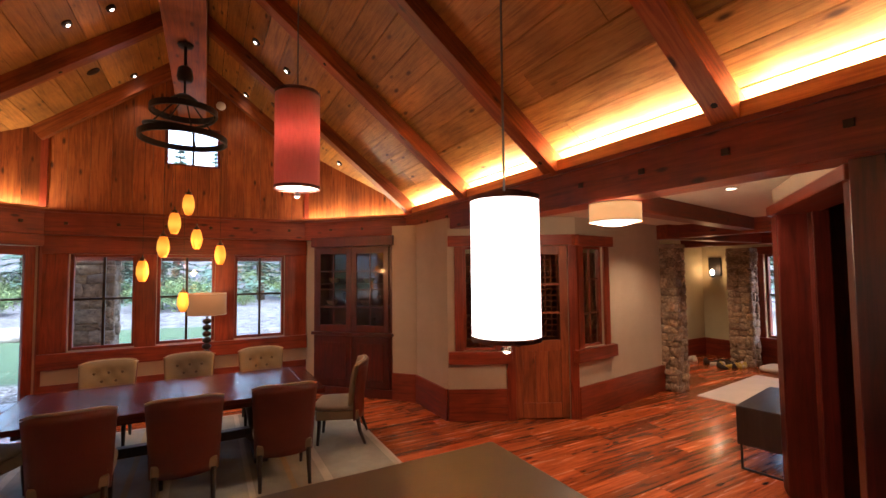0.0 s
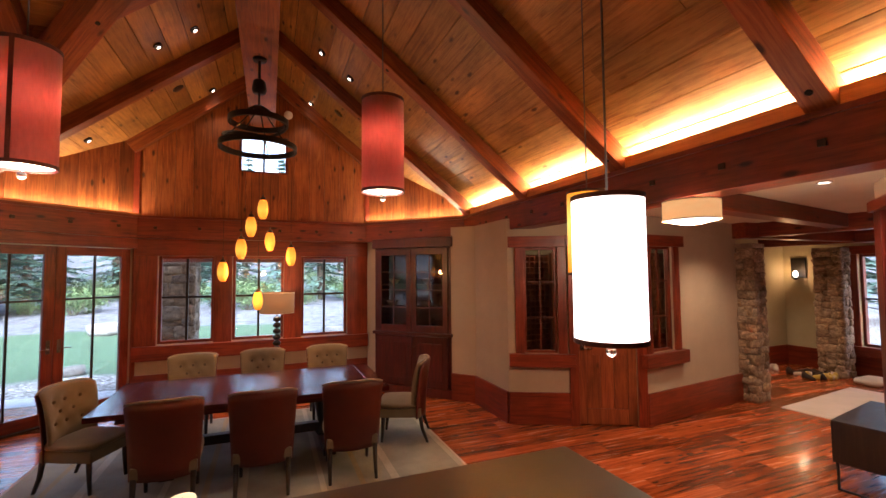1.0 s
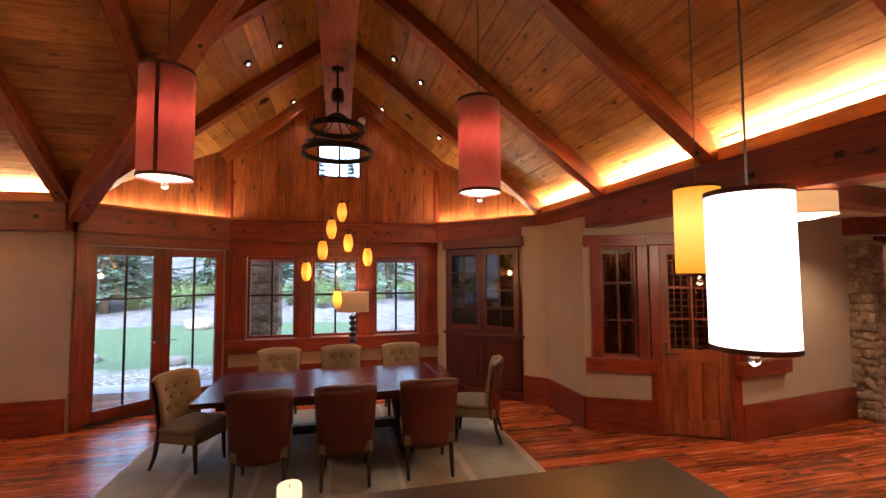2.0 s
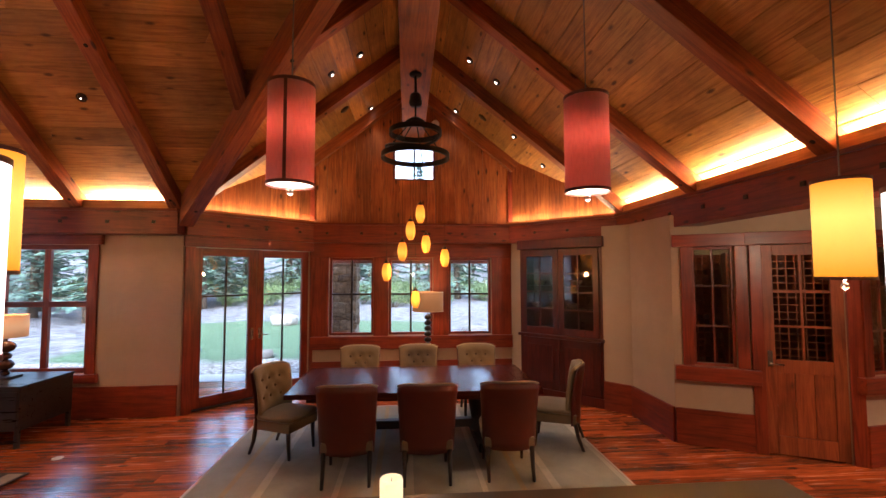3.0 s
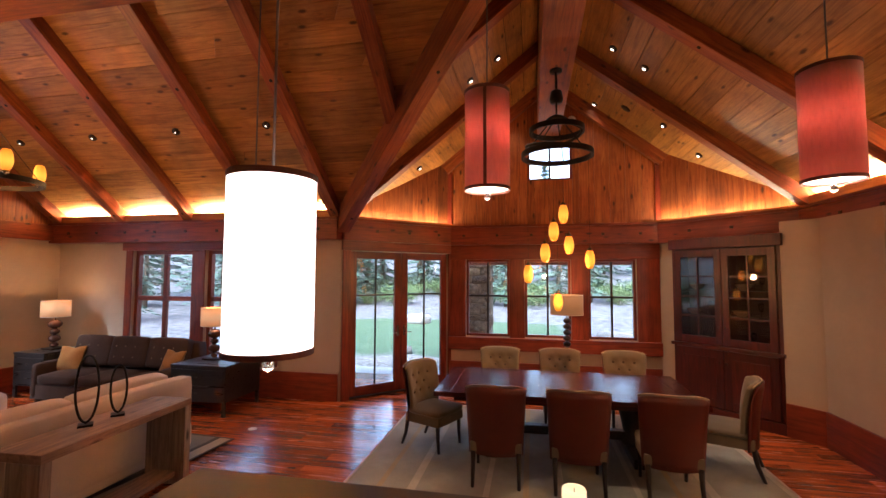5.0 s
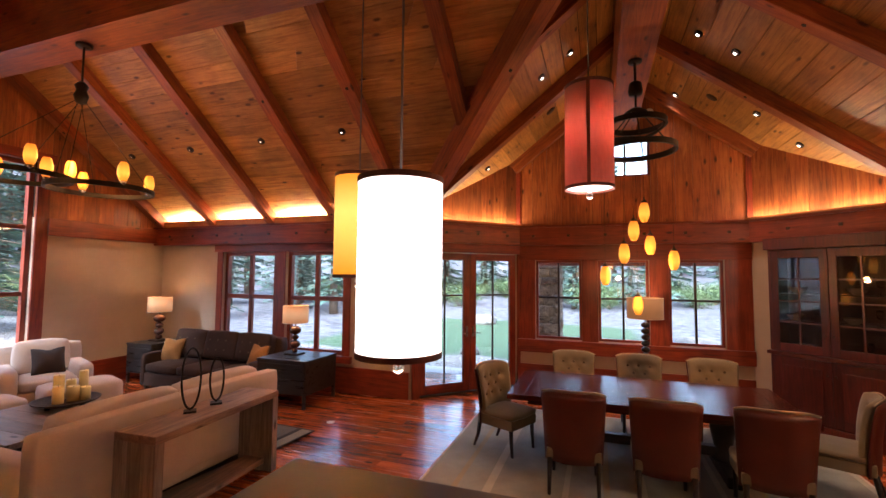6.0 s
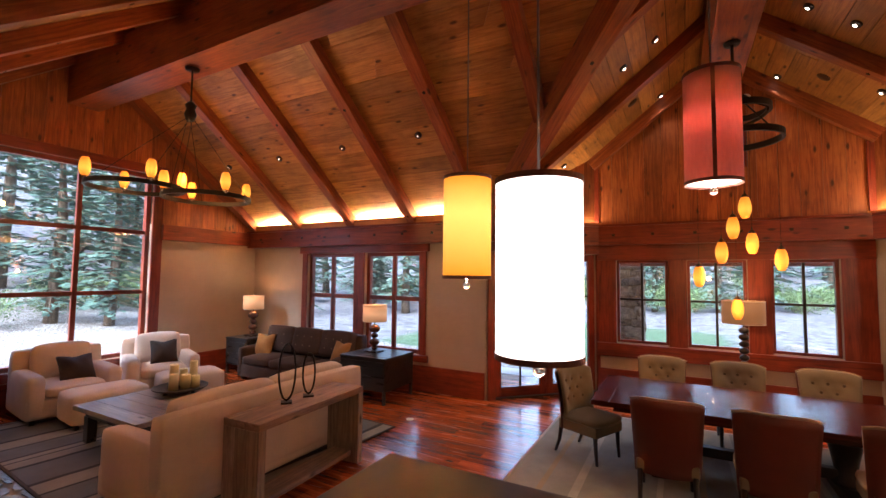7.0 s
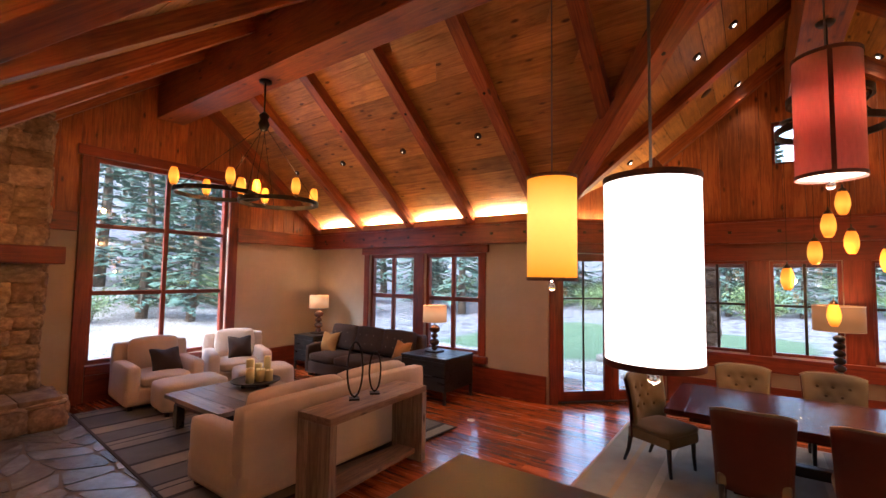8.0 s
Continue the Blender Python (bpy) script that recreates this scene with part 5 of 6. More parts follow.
L1 = "cream linen sofa with loose back cushions, backed by a console"
sofa("cream_sofa", (-4.60, 3.42, 0.0265), -90, 2.46, 0.94, 0.47, 0.86, 0.64, 0.2, 2, (M_LIN, M_LIN), L1)
sofa("tufted_sofa", (-6.85, 6.22, 0.0), 0, 2.45, 0.9, 0.45, 0.93, 0.62, 0.13, 3, (M_BROWN, M_BROWN), "dark brown velvet sofa with button-tufted back cushions", tuft=True)
AC = "cream linen club armchair in front of the picture window"
sofa("club_armchair", (-8.40, 3.22, 0.0265), 84, 1.06, 1.02, 0.46, 0.88, 0.62, 0.2, 1, (M_LIN, M_LIN), AC, "club armchairs")
sofa("club_armchair", (-8.40, 4.52, 0.0265), 70, 1.04, 1.02, 0.46, 0.88, 0.62, 0.2, 1, (M_LIN, M_LIN), AC, "club armchairs")
pillow((-8.26, 3.28, 0.65), -38, 84, 0.42, M_DKCUSH, "crumpled dark brown cushion on a cream armchair")
pillow((-8.30, 4.52, 0.70), -24, 70, 0.40, M_DKCUSH, "square charcoal cushion on a cream armchair")
pillow((-7.82, 6.18, 0.64), -22, 10, 0.42, M_GOLD, "mustard gold cushion on the brown sofa")
pillow((-5.86, 6.18, 0.64), -22, -12, 0.42, M_GOLD, "mustard gold cushion on the brown sofa")
for x, y, a in ((-7.50, 3.32, 84), (-7.50, 4.50, 72)):
    e = thing("ottoman", (x, y, 0.0265), "cream linen ottoman on the striped rug", "ottoman", "ottomans", a)
    part("body", cushion((-0.44, -0.3, 0.05), (0.44, 0.3, 0.44), 0.02, 7, 0.06), M_LIN, e, smooth=True)
    for px in (-0.36, 0.36):
        for py in (-0.22, 0.22):
            part("foot", boxm((px - 0.025, py - 0.025, 0), (px + 0.025, py + 0.025, 0.06), 0.004), M_EBONY, e)

# console behind the cream sofa
co = thing("console_table", (-3.82, 3.345, 0), "chunky reclaimed oak console table behind the cream sofa", "console table", turn=3)
part("top", boxm((-0.21, -0.71, 0.745), (0.21, 0.71, 0.81), 0.006), M_CONSOLE, co)
for y0, y1 in ((-0.71, -0.63), (0.63, 0.71)):
    for k in range(3):
        part("side_plank", boxm((-0.21 + k * 0.14, y0, 0), (-0.21 + (k + 1) * 0.14 - 0.002, y1, 0.745), 0.004), M_CONSOLE_Z, co)
part("stretcher", boxm((-0.12, -0.63, 0.08), (0.12, 0.63, 0.13), 0.005), M_CONSOLE, co)
for y, r, h in ((3.18, 0.135, 0.53), (3.46, 0.105, 0.40)):
    e = thing("ring_sculpture", (-3.86, y, 0.81), "thin dark iron oval ring on a square foot", "sculpture", "ring sculptures on the console", 48)
    part("foot", boxm((-0.05, -0.05, 0), (0.05, 0.05, 0.018), 0.004), M_IRON, e)
    part("ring", tube(bmesh.new(), [(0.55 * r * math.sin(t), 0, 0.03 + h / 2 - h / 2 * math.cos(t)) for t in [2 * math.pi * k / 40 for k in range(40)]], 0.009, 8, True), M_IRON, e, smooth=True)
    part("stem", tube(bmesh.new(), [(0, 0, 0.015), (0, 0, 0.035)], 0.008, 8), M_IRON, e)

# coffee table with a tray of candles
ct = thing("coffee_table", (-6.18, 3.36, 0.0265), "low weathered plank coffee table on the striped rug", "coffee table")
for k in range(6):
    part("plank", boxm((-0.68, -0.66 + k * 0.22 + 0.002, 0.385), (0.68, -0.66 + (k + 1) * 0.22 - 0.002, 0.44), 0.004), M_COFFEE, ct)
part("frame", boxm((-0.6, -0.56, 0.29), (0.6, 0.56, 0.384), 0.004), M_BLACK, ct)
for x in (-0.56, 0.56):
    for y in (-0.52, 0.52):
        part("leg", boxm((x - 0.05, y - 0.05, 0), (x + 0.05, y + 0.05, 0.3), 0.006), M_BLACK, ct)
tr = thing("serving_tray", (-6.35, 3.66, 0.4665), "round dark wooden footed tray on the coffee table", "tray")
part("dish", lathe(bmesh.new(), [(0, 0.05), (0.27, 0.05), (0.32, 0.07), (0.325, 0.085), (0.31, 0.08), (0.26, 0.065), (0, 0.065)], 32), M_EBONY, tr, smooth=True)
for a in (0.4, 2.5, 4.6):
    part("foot", lathe(bmesh.new(), [(0.03, 0), (0.022, 0.03), (0.03, 0.052)], 12, pose(0.18 * math.cos(a), 0.18 * math.sin(a), 0)), M_EBONY, tr, smooth=True)
for x, y, r, h in ((0.05, -0.12, 0.055, 0.2), (-0.07, -0.05, 0.055, 0.3), (0.06, 0.03, 0.06, 0.17), (-0.09, 0.09, 0.05, 0.22), (0.0, 0.17, 0.048, 0.32), (0.13, 0.12, 0.05, 0.15)):
    e = thing("pillar_candle", (-6.35 + x, 3.66 + y, 0.5315), "unlit ivory pillar candle on a wooden tray", "candle", "candles on the tray")
    part("wax", lathe(bmesh.new(), [(0, 0), (r, 0), (r, h - 0.01), (r - 0.006, h), (r - 0.015, h - 0.004), (0, h - 0.012)], 20), M_WAX, e, smooth=True)
    part("wick", tube(bmesh.new(), [(0, 0, h - 0.012), (0.002, 0, h + 0.008)], 0.0015, 6), M_BLACK, e)

# ---- rugs ----
def rug_stripes(name, cols, axis, scale, wob, border):
    p = Mat(name, cols[0], 0.95)
    v = p.coords((1, 1, 1))
    sep = p.node("SeparateXYZ")
    p.link(v, sep.inputs[0])
    n = p.noise(v, 0.9, 2)
    k = p.node("Math")
    k.operation = "MULTIPLY_ADD"
    p.link(n, k.inputs[0])
    k.inputs[1].default_value = wob
    p.link(sep.outputs["XYZ".index(axis)], k.inputs[2])
    m = p.node("Math")
    m.operation = "MULTIPLY"
    m.inputs[1].default_value = scale
    p.link(k.outputs[0], m.inputs[0])
    f = p.node("Math")
    f.operation = "FRACT"
    p.link(m.outputs[0], f.inputs[0])
    ramp = p.node("ValToRGB")
    ramp.color_ramp.interpolation = "CONSTANT"
    e = ramp.color_ramp.elements
    while len(e) < len(border):
        e.new(0.5)
    for el, (q, c) in zip(e, border):
        el.position, el.color = q, (*c, 1)
    p.link(f.outputs[0], ramp.inputs[0])
    w = p.noise(v, 260, 2)
    big = p.noise(v, 2.2, 4)
    col = p.mix(ramp.outputs[0], p.ramp(big, [(0.3, (0.75, 0.75, 0.75)), (0.7, (1.1, 1.1, 1.1))]), 1.0, "MULTIPLY")
    p.colour(p.mix(col, (0.02, 0.02, 0.02), p.ramp(w, [(0.5, (0, 0, 0)), (0.85, (0.5, 0.5, 0.5))])))
    p.bump(w, 0.5, 0.004)
    return p.m


SAGE, BONE, TAN = (0.34, 0.325, 0.265), (0.50, 0.45, 0.36), (0.40, 0.31, 0.19)
M_RUG1 = rug_stripes("sage_rug_weave", [SAGE], "X", 0.72, 0.0, [(0, SAGE), (0.46, BONE), (0.50, SAGE), (0.72, TAN), (0.76, SAGE), (0.94, BONE)])
CH, GR, BE = (0.035, 0.032, 0.033), (0.13, 0.125, 0.125), (0.27, 0.235, 0.19)
M_RUG2 = rug_stripes("striped_rug_weave", [GR], "X", 0.62, 0.10, [(0, GR), (0.22, CH), (0.26, BE), (0.42, CH), (0.445, GR), (0.66, CH), (0.68, BE), (0.74, CH), (0.755, BE), (0.86, CH), (0.90, GR)])


def rug(name, x0, y0, x1, y1, mat, label, turn=0):
    c = ((x0 + x1) / 2, (y0 + y1) / 2)
    e = thing(name, (*c, 0.0145 if name == "living_rug" else 0), label, "rug", turn=turn)
    a, b = (x1 - x0) / 2, (y1 - y0) / 2
    part("field", boxm((-a + 0.03, -b + 0.03, 0.0), (a - 0.03, b - 0.03, 0.012), 0.003), mat, e)
    for lo, hi in (((-a, -b), (a, -b + 0.028)), ((-a, b - 0.028), (a, b)), ((-a, -b + 0.03), (-a + 0.028, b - 0.03)), ((a - 0.028, -b + 0.03), (a, b - 0.03))):
        part("binding", boxm((*lo, 0), (*hi, 0.0135), 0.003), M_DKCUSH if "striped" in label else M_LIN, e)
    return e


rug("dining_rug", -2.15, 3.75, 2.08, 7.1, M_RUG1, "sage green wool rug with pale stripes under the dining table")
rug("living_rug", -8.35, 2.02, -4.02, 5.25, M_RUG2, "grey and beige striped rug with charcoal lines", -4)
rug("entry_rug", 7.15, 3.3, 9.4, 4.5, M_LIN, "pale flat-woven entry rug", 6)
e = thing("floor_outlet", (-3.95, 5.50, 0.0), "round brass outlet cover set in the floor", "floor outlet")
part("cover", lathe(bmesh.new(), [(0, 0), (0.055, 0), (0.055, 0.004), (0.045, 0.006), (0, 0.006)], 28), plain("brass_cover", (0.78, 0.66, 0.46), 0.45, 0.2, 60, 0.05, 0.05), e, smooth=True)

# ---- entry hall things ----
e = thing("drum_ceiling_light", (3.27, 2.66, 2.385), "amber drum light with a glowing bowl under the beam", "ceiling light")
part("shade", band(bmesh.new(), 0.205, 0.036, 0.19, 0.004, 48), M_DRUM, e, smooth=True)
for z in (0.034, 0.184):
    part("shade_rim", band(bmesh.new(), 0.2085, z, z + 0.008, 0.0025, 48), M_LIN, e)
part("bowl", lathe(bmesh.new(), [(0.0, 0.0), (0.08, 0.006), (0.15, 0.022), (0.2, 0.038), (0.2, 0.043), (0, 0.043)], 40), M_DIFF, e, smooth=True)
part("mount", lathe(bmesh.new(), [(0.02, 0.043), (0.02, 0.195), (0.05, 0.2), (0.05, 0.217), (0, 0.217)], 20), M_BRONZE, e)
bulb("drum_light", (3.27, 2.66, 2.34), 17, (1, 0.74, 0.46), 0.15)
for x, y in ((4.45, 2.35), (6.2, 2.2), (8.6, 3.0), (8.6, 5.6), (6.0, 3.9)):
    e = thing("downlight", (x, y, 2.75), "small recessed ceiling downlight in the entry hall", "downlight", "entry downlights")
    part("trim_ring", band(bmesh.new(), 0.04, -0.008, 0.01, 0.015, 24), M_NICKEL, e)
    part("lens", lathe(bmesh.new(), [(0, -0.006), (0.038, -0.006), (0.038, 0.005), (0, 0.005)], 16), M_SPOTLIT, e)
    spot("downlight_beam", (x, y, 2.72), (x, y, 0), 12 if x < 5 else 12 if y < 2.5 else 22, 120, (1.0, 0.76, 0.48))
sc = thing("wall_sconce", (10.57, 6.0, 1.86), "dark iron wall sconce with a small lit candle lamp", "wall sconce")
part("plate", boxm((0.0, -0.14, -0.02), (0.03, 0.14, 0.4), 0.006), M_IRON, sc)
part("cup", lathe(bmesh.new(), [(0.02, -0.06), (0.06, -0.02), (0.065, 0.0), (0, 0.0)], 16, pose(-0.1, 0, 0)), M_IRON, sc, smooth=True)
part("arm", tube(bmesh.new(), [(0.01, 0, 0.0), (-0.05, 0, -0.04), (-0.1, 0, -0.03)], 0.01, 8), M_IRON, sc, smooth=True)
part("lamp", lathe(bmesh.new(), [(0.03, 0), (0.045, 0.04), (0.04, 0.1), (0.02, 0.13), (0, 0.135)], 16, pose(-0.1, 0, 0)), M_SPOTLIT, sc, smooth=True)
bulb("sconce_light", (10.4, 6.0, 1.98), 1.1, AMBER)
et = thing("entry_table", (5.55, 2.55, 0), "black lacquered chest on a thin metal sled base", "side table", turn=10)
part("body", boxm((-0.55, -0.22, 0.25), (0.55, 0.22, 0.63), 0.006), M_EBONY, et)
for x in (-0.53, 0.51):
    for lo, hi in (((x, -0.2, 0), (x + 0.02, -0.18, 0.25)), ((x, 0.18, 0), (x + 0.02, 0.2, 0.25)), ((x, -0.18, 0), (x + 0.02, 0.18, 0.02))):
        part("sled_leg", boxm(lo, hi, 0.002), M_IRON, et)
part("sled_bar", boxm((-0.51, -0.2, 0.0), (0.51, -0.18, 0.02), 0.002), M_IRON, et)


def shoe(x, y, a, mat, label):
    bm = bmesh.new()
    rows = []
    for k in range(9):
        t = k / 8
        w = 0.036 + 0.014 * math.sin(t * 3.0)
        h = 0.09 - 0.045 * t if t > 0.35 else 0.095 + 0.01 * t
        rows.append([bm.verts.new((t * 0.27, w * math.cos(q), max(0, 0.012 + h * math.sin(q)) if math.sin(q) > 0 else 0)) for q in [2 * math.pi * i / 10 for i in range(10)]])
    for p, q in zip(rows, rows[1:]):
        for i in range(10):
            bm.faces.new((p[i], p[(i + 1) % 10], q[(i + 1) % 10], q[i]))
    bm.faces.new(rows[0])
    bm.faces.new(rows[-1][::-1])
    bmesh.ops.recalc_face_normals(bm, faces=bm.faces[:])
    ob = part("shoe", bm, mat, smooth=True)
    ob.matrix_world = pose(x, y, 0, 0, 0, a)
    return tagged(ob, label, "shoe", "shoes by the entry wall")


M_YEL = cloth("yellow_canvas", (0.55, 0.36, 0.06), 150)
rnd = random.Random(9)
for i in range(22):
    c = i % 4
    shoe(9.75 + rnd.uniform(-0.35, 0.3), 5.1 + rnd.uniform(0, 1.0), rnd.uniform(0, 360), (M_DKCUSH, M_YEL, M_LIN, M_BROWN)[c], ("black shoe in the row by the wall", "yellow shoe in the row by the wall", "pale shoe in the row by the wall", "brown shoe in the row by the wall")[c])
e = part("folded_cloth", cushion((-0.25, -0.18, 0), (0.25, 0.18, 0.1), 0.03, 6, 0.04), M_LIN, smooth=True)
e.matrix_world = pose(10.0, 4.6, 0.0)
tagged(e, "pale folded cloth on the entry floor", "cloth")

# ---- stonework ----
def rock_mesh(name, seed, rough=0.16, flat=1.0):
    """A squared rubble stone of unit size with uneven, worn faces."""
    bm = bmesh.new()
    bmesh.ops.create_cube(bm, size=1.0)
    bmesh.ops.subdivide_edges(bm, edges=bm.edges[:], cuts=2, use_grid_fill=True)
    off = Vector((seed * 7.3, seed * 3.1, seed * 5.7))
    for v in bm.verts:
        n = v.co.normalized()
        v.co = v.co * 0.55 + n * 0.5 * 0.56 + Vector([noise.noise(v.co * 1.9 + off + Vector((k * 11, 0, 0))) * rough for k in range(3)])
    me = bpy.data.meshes.new(name)
    bm.to_mesh(me)
    bm.free()
    me.materials.append(M_STONE)
    me.polygons.foreach_set("use_smooth", [True] * len(me.polygons))
    return me


ROCKS = [rock_mesh("stone", k) for k in range(7)]


def lay_stones(root, base, w, h, rnd, depth=0.16, size=0.26, z0=0.0, skip=None):
    """Rubble on a face: base is the pose of the face's lower left corner, x along it, y out of it."""
    z = z0
    while z < h:
        rh = rnd.uniform(0.55, 1.0) * size
        rh = min(rh, h - z) if h - z > 0.08 else h - z
        if rh < 0.03:
            break
        x = -0.03
        while x < w:
            rw = rnd.uniform(0.7, 1.5) * size
            if w - x - rw < 0.1:
                rw = w - x + 0.03
            cx, cz = x + rw / 2, z + rh / 2
            if not (skip and skip(cx, cz)):
                ob = new("stone", ROCKS[rnd.randrange(7)])
                ob.parent = root
                turn = rnd.choice((0, 180))
                ob.matrix_local = base @ pose(cx, rnd.uniform(-0.03, 0.015), cz, 0, turn + rnd.uniform(-5, 5), 0) @ Matrix.Diagonal((rw * 1.04, depth, rh * 1.08, 1))
            x += rw
        z += rh


def pillar(name, x, y, w, h, label, seed, turn=0, size=0.17):
    e = thing(name, (x, y, 0), label, "stone pillar", "stone pillars", turn)
    part("core", boxm((-w / 2 + 0.03, -w / 2 + 0.03, 0), (w / 2 - 0.03, w / 2 - 0.03, h)), M_MORTAR, e)
    rnd = random.Random(seed)
    for k in range(4):
        lay_stones(e, pose(0, 0, 0, 0, 0, 90 * k) @ pose(-w / 2, w / 2 - 0.03, 0), w, h, rnd, 0.13, size)
    part("cap", boxm((-w / 2 - 0.04, -w / 2 - 0.04, h), (w / 2 + 0.04, w / 2 + 0.04, h + 0.07), 0.02), M_STONE, e)
    return e


pillar("stone_pillar", 7.16, 4.86, 0.36, 2.36, "rubble stone pillar at the end of the wine room wall", 3, 12)
pillar("stone_pillar", 10.15, 5.2, 0.36, 2.36, "rubble stone pillar in the entry hall", 5, 8)
pillar("stone_pillar", -1.6, 10.4, 0.66, 2.2, "outdoor rubble stone porch pillar beyond the dining windows", 6, 0, 0.26)

fp = thing("fireplace", (GABLE_X, 0, 0), "tall rubble stone fireplace with a timber mantel and raised hearth", "fireplace")
FX, FY = 0.52, 1.78
core = bmesh.new()
box(core, (0.002, 0.25, 0), (FX - 0.06, 0.62, 4.3))
box(core, (0.002, 1.32, 0), (FX - 0.06, FY - 0.05, 4.15))
box(core, (0.002, 0.62, 1.5), (FX - 0.06, 1.32, 4.15))
box(core, (0.002, 0.62, 0.0), (FX - 0.06, 1.32, 0.45))
part("core", core, M_MORTAR, fp)
part("firebox", boxm((0.004, 0.63, 0.45), (0.03, 1.31, 1.5)), plain("sooty_firebrick", (0.10, 0.045, 0.025), 0.9), fp)
rnd = random.Random(12)
lay_stones(fp, pose(FX - 0.05, FY, 0, 0, 0, -90), FY - 0.22, 4.25, rnd, 0.16, 0.3, 0.42, lambda x, z: 0.5 < x < 1.12 and z < 1.45)
lay_stones(fp, pose(FX - 0.03, FY - 0.04, 0, 0, 0, 0) @ pose(0, 0, 0, 0, 0, 180) @ pose(0, -0.03, 0), FX, 4.1, rnd, 0.16, 0.28, 0.42)
part("mantel", boxm((0.02, 0.22, 2.12), (FX + 0.26, FY + 0.2, 2.36), 0.02), M_BEAM_Y, fp, "heavy fir mantel beam")
part("hearth", boxm((0.01, 0.22, 0.0), (FX + 0.55, FY + 0.18, 0.34)), M_MORTAR, fp)
lay_stones(fp, pose(FX + 0.54, FY + 0.18, 0, 0, 0, -90), FY - 0.02, 0.36, rnd, 0.18, 0.3)
lay_stones(fp, pose(FX + 0.54, FY + 0.17, 0, 0, 0, 180), FX + 0.5, 0.36, rnd, 0.18, 0.3)
for k in range(4):
    part("hearth_slab", boxm((0.02, 0.25 + k * 0.43, 0.34), (FX + 0.6, 0.25 + (k + 1) * 0.43 - 0.01, 0.41), 0.015), M_STONE, fp)

# porch beyond the dining windows
for nm, lo, hi, lb in (("porch_beam", (-2.3, 10.2, 2.27), (3.6, 10.6, 2.62), "dark fir beam of the porch outside"),):
    tagged(part(nm, boxm(lo, hi, 0.01), M_BEAM_X), lb, "porch", kind="structure")

# ---- outdoors ----
def height(x, y):
    """The ground: level by the house, then a rising bank, steeper to the west."""
    dx, dy = max(0.0, -11.0 - x, x - 12), max(0.0, y - 10.5)
    d = math.hypot(dx * (1.7 if x < 0 else 1.0), dy)
    h = -0.16 + 0.022 * max(0, d - 4) + 0.0016 * max(0, d - 10) ** 2 * (d < 60) + (0.16 * (d - 60) + 4.0 if d >= 60 else 0)
    return h + 0.12 * min(1, d / 10) * noise.noise(Vector((x * 0.22, y * 0.22, 0)))


g = Mat("ground_cover", (0.2, 0.18, 0.14), 0.95)
gv = g.coords((1, 1, 1))
fine, mid, wide = g.noise(gv, 14, 6), g.noise(gv, 2.6, 9, 0.72), g.noise(gv, 0.16, 3)
dirt = g.ramp(mid, [(0.34, (0.03, 0.027, 0.026)), (0.46, (0.10, 0.095, 0.098)), (0.68, (0.215, 0.205, 0.215))])
grass = g.ramp(fine, [(0.3, (0.03, 0.06, 0.026)), (0.7, (0.075, 0.125, 0.06))])
lawn = g.node("SeparateXYZ")
g.link(gv, lawn.inputs[0])


def between(src, lo, hi, soft):
    a, b, c = g.node("MapRange"), g.node("MapRange"), g.node("Math")
    a.inputs[1].default_value, a.inputs[2].default_value = lo - soft, lo + soft
    b.inputs[1].default_value, b.inputs[2].default_value = hi + soft, hi - soft
    g.link(src, a.inputs[0])
    g.link(src, b.inputs[0])
    c.operation = "MULTIPLY"
    g.link(a.outputs[0], c.inputs[0])
    g.link(b.outputs[0], c.inputs[1])
    return c.outputs[0]


wob = g.node("Math")
wob.operation = "MULTIPLY_ADD"
wob.inputs[1].default_value = 7.0
g.link(wide, wob.inputs[0])
g.link(lawn.outputs[1], wob.inputs[2])
inlawn = g.node("Math")
inlawn.operation = "MULTIPLY"
g.link(between(wob.outputs[0], 15.3, 23.6, 0.2), inlawn.inputs[0])
g.link(between(lawn.outputs[0], -9.5, 0.9, 0.3), inlawn.inputs[1])
bed = g.ramp(fine, [(0.35, (0.06, 0.048, 0.04)), (0.52, (0.2, 0.175, 0.15)), (0.66, (0.5, 0.48, 0.46))])
near = between(wob.outputs[0], 0.0, 15.3, 0.3)
col = g.mix(dirt, bed, near)
g.colour(g.mix(col, grass, inlawn.outputs[0]))
g.bump(fine, 0.8, 0.05)
bm = bmesh.new()
xs = [-300, -160, -100, -70, -50] + [-40 + k * 1.2 for k in range(76)] + [60, 90, 150, 300]
ys = [-300, -120, -50, -20, -8] + [-3 + k * 1.2 for k in range(56)] + [72, 90, 120, 180, 300]
vs = [[bm.verts.new((x, y, height(x, y) - (0.25 if -9.5 < x < 11 and y < 8.9 else 0))) for y in ys] for x in xs]
for i in range(len(xs) - 1):
    for j in range(len(ys) - 1):
        bm.faces.new((vs[i][j], vs[i + 1][j], vs[i + 1][j + 1], vs[i][j + 1]))
tagged(part("ground", bm, g.m, smooth=True), "rising ground of dry earth, mulch beds and a strip of lawn", "ground", kind="structure")


def leafy(name, colours, rough=0.7):
    p = Mat(name, colours[1], rough)
    n = p.noise(p.coords((1, 1, 1), "object"), 1.4, 3)
    isl_r = p.node("NewGeometry").outputs["Random Per Island"]
    col = p.ramp(isl_r, [(0, colours[0]), (0.5, colours[1]), (1, colours[2])])
    p.colour(p.mix(col, p.ramp(n, [(0.3, (0.6, 0.6, 0.6)), (0.7, (1.25, 1.25, 1.25))]), 1.0, "MULTIPLY"))
    return p.m


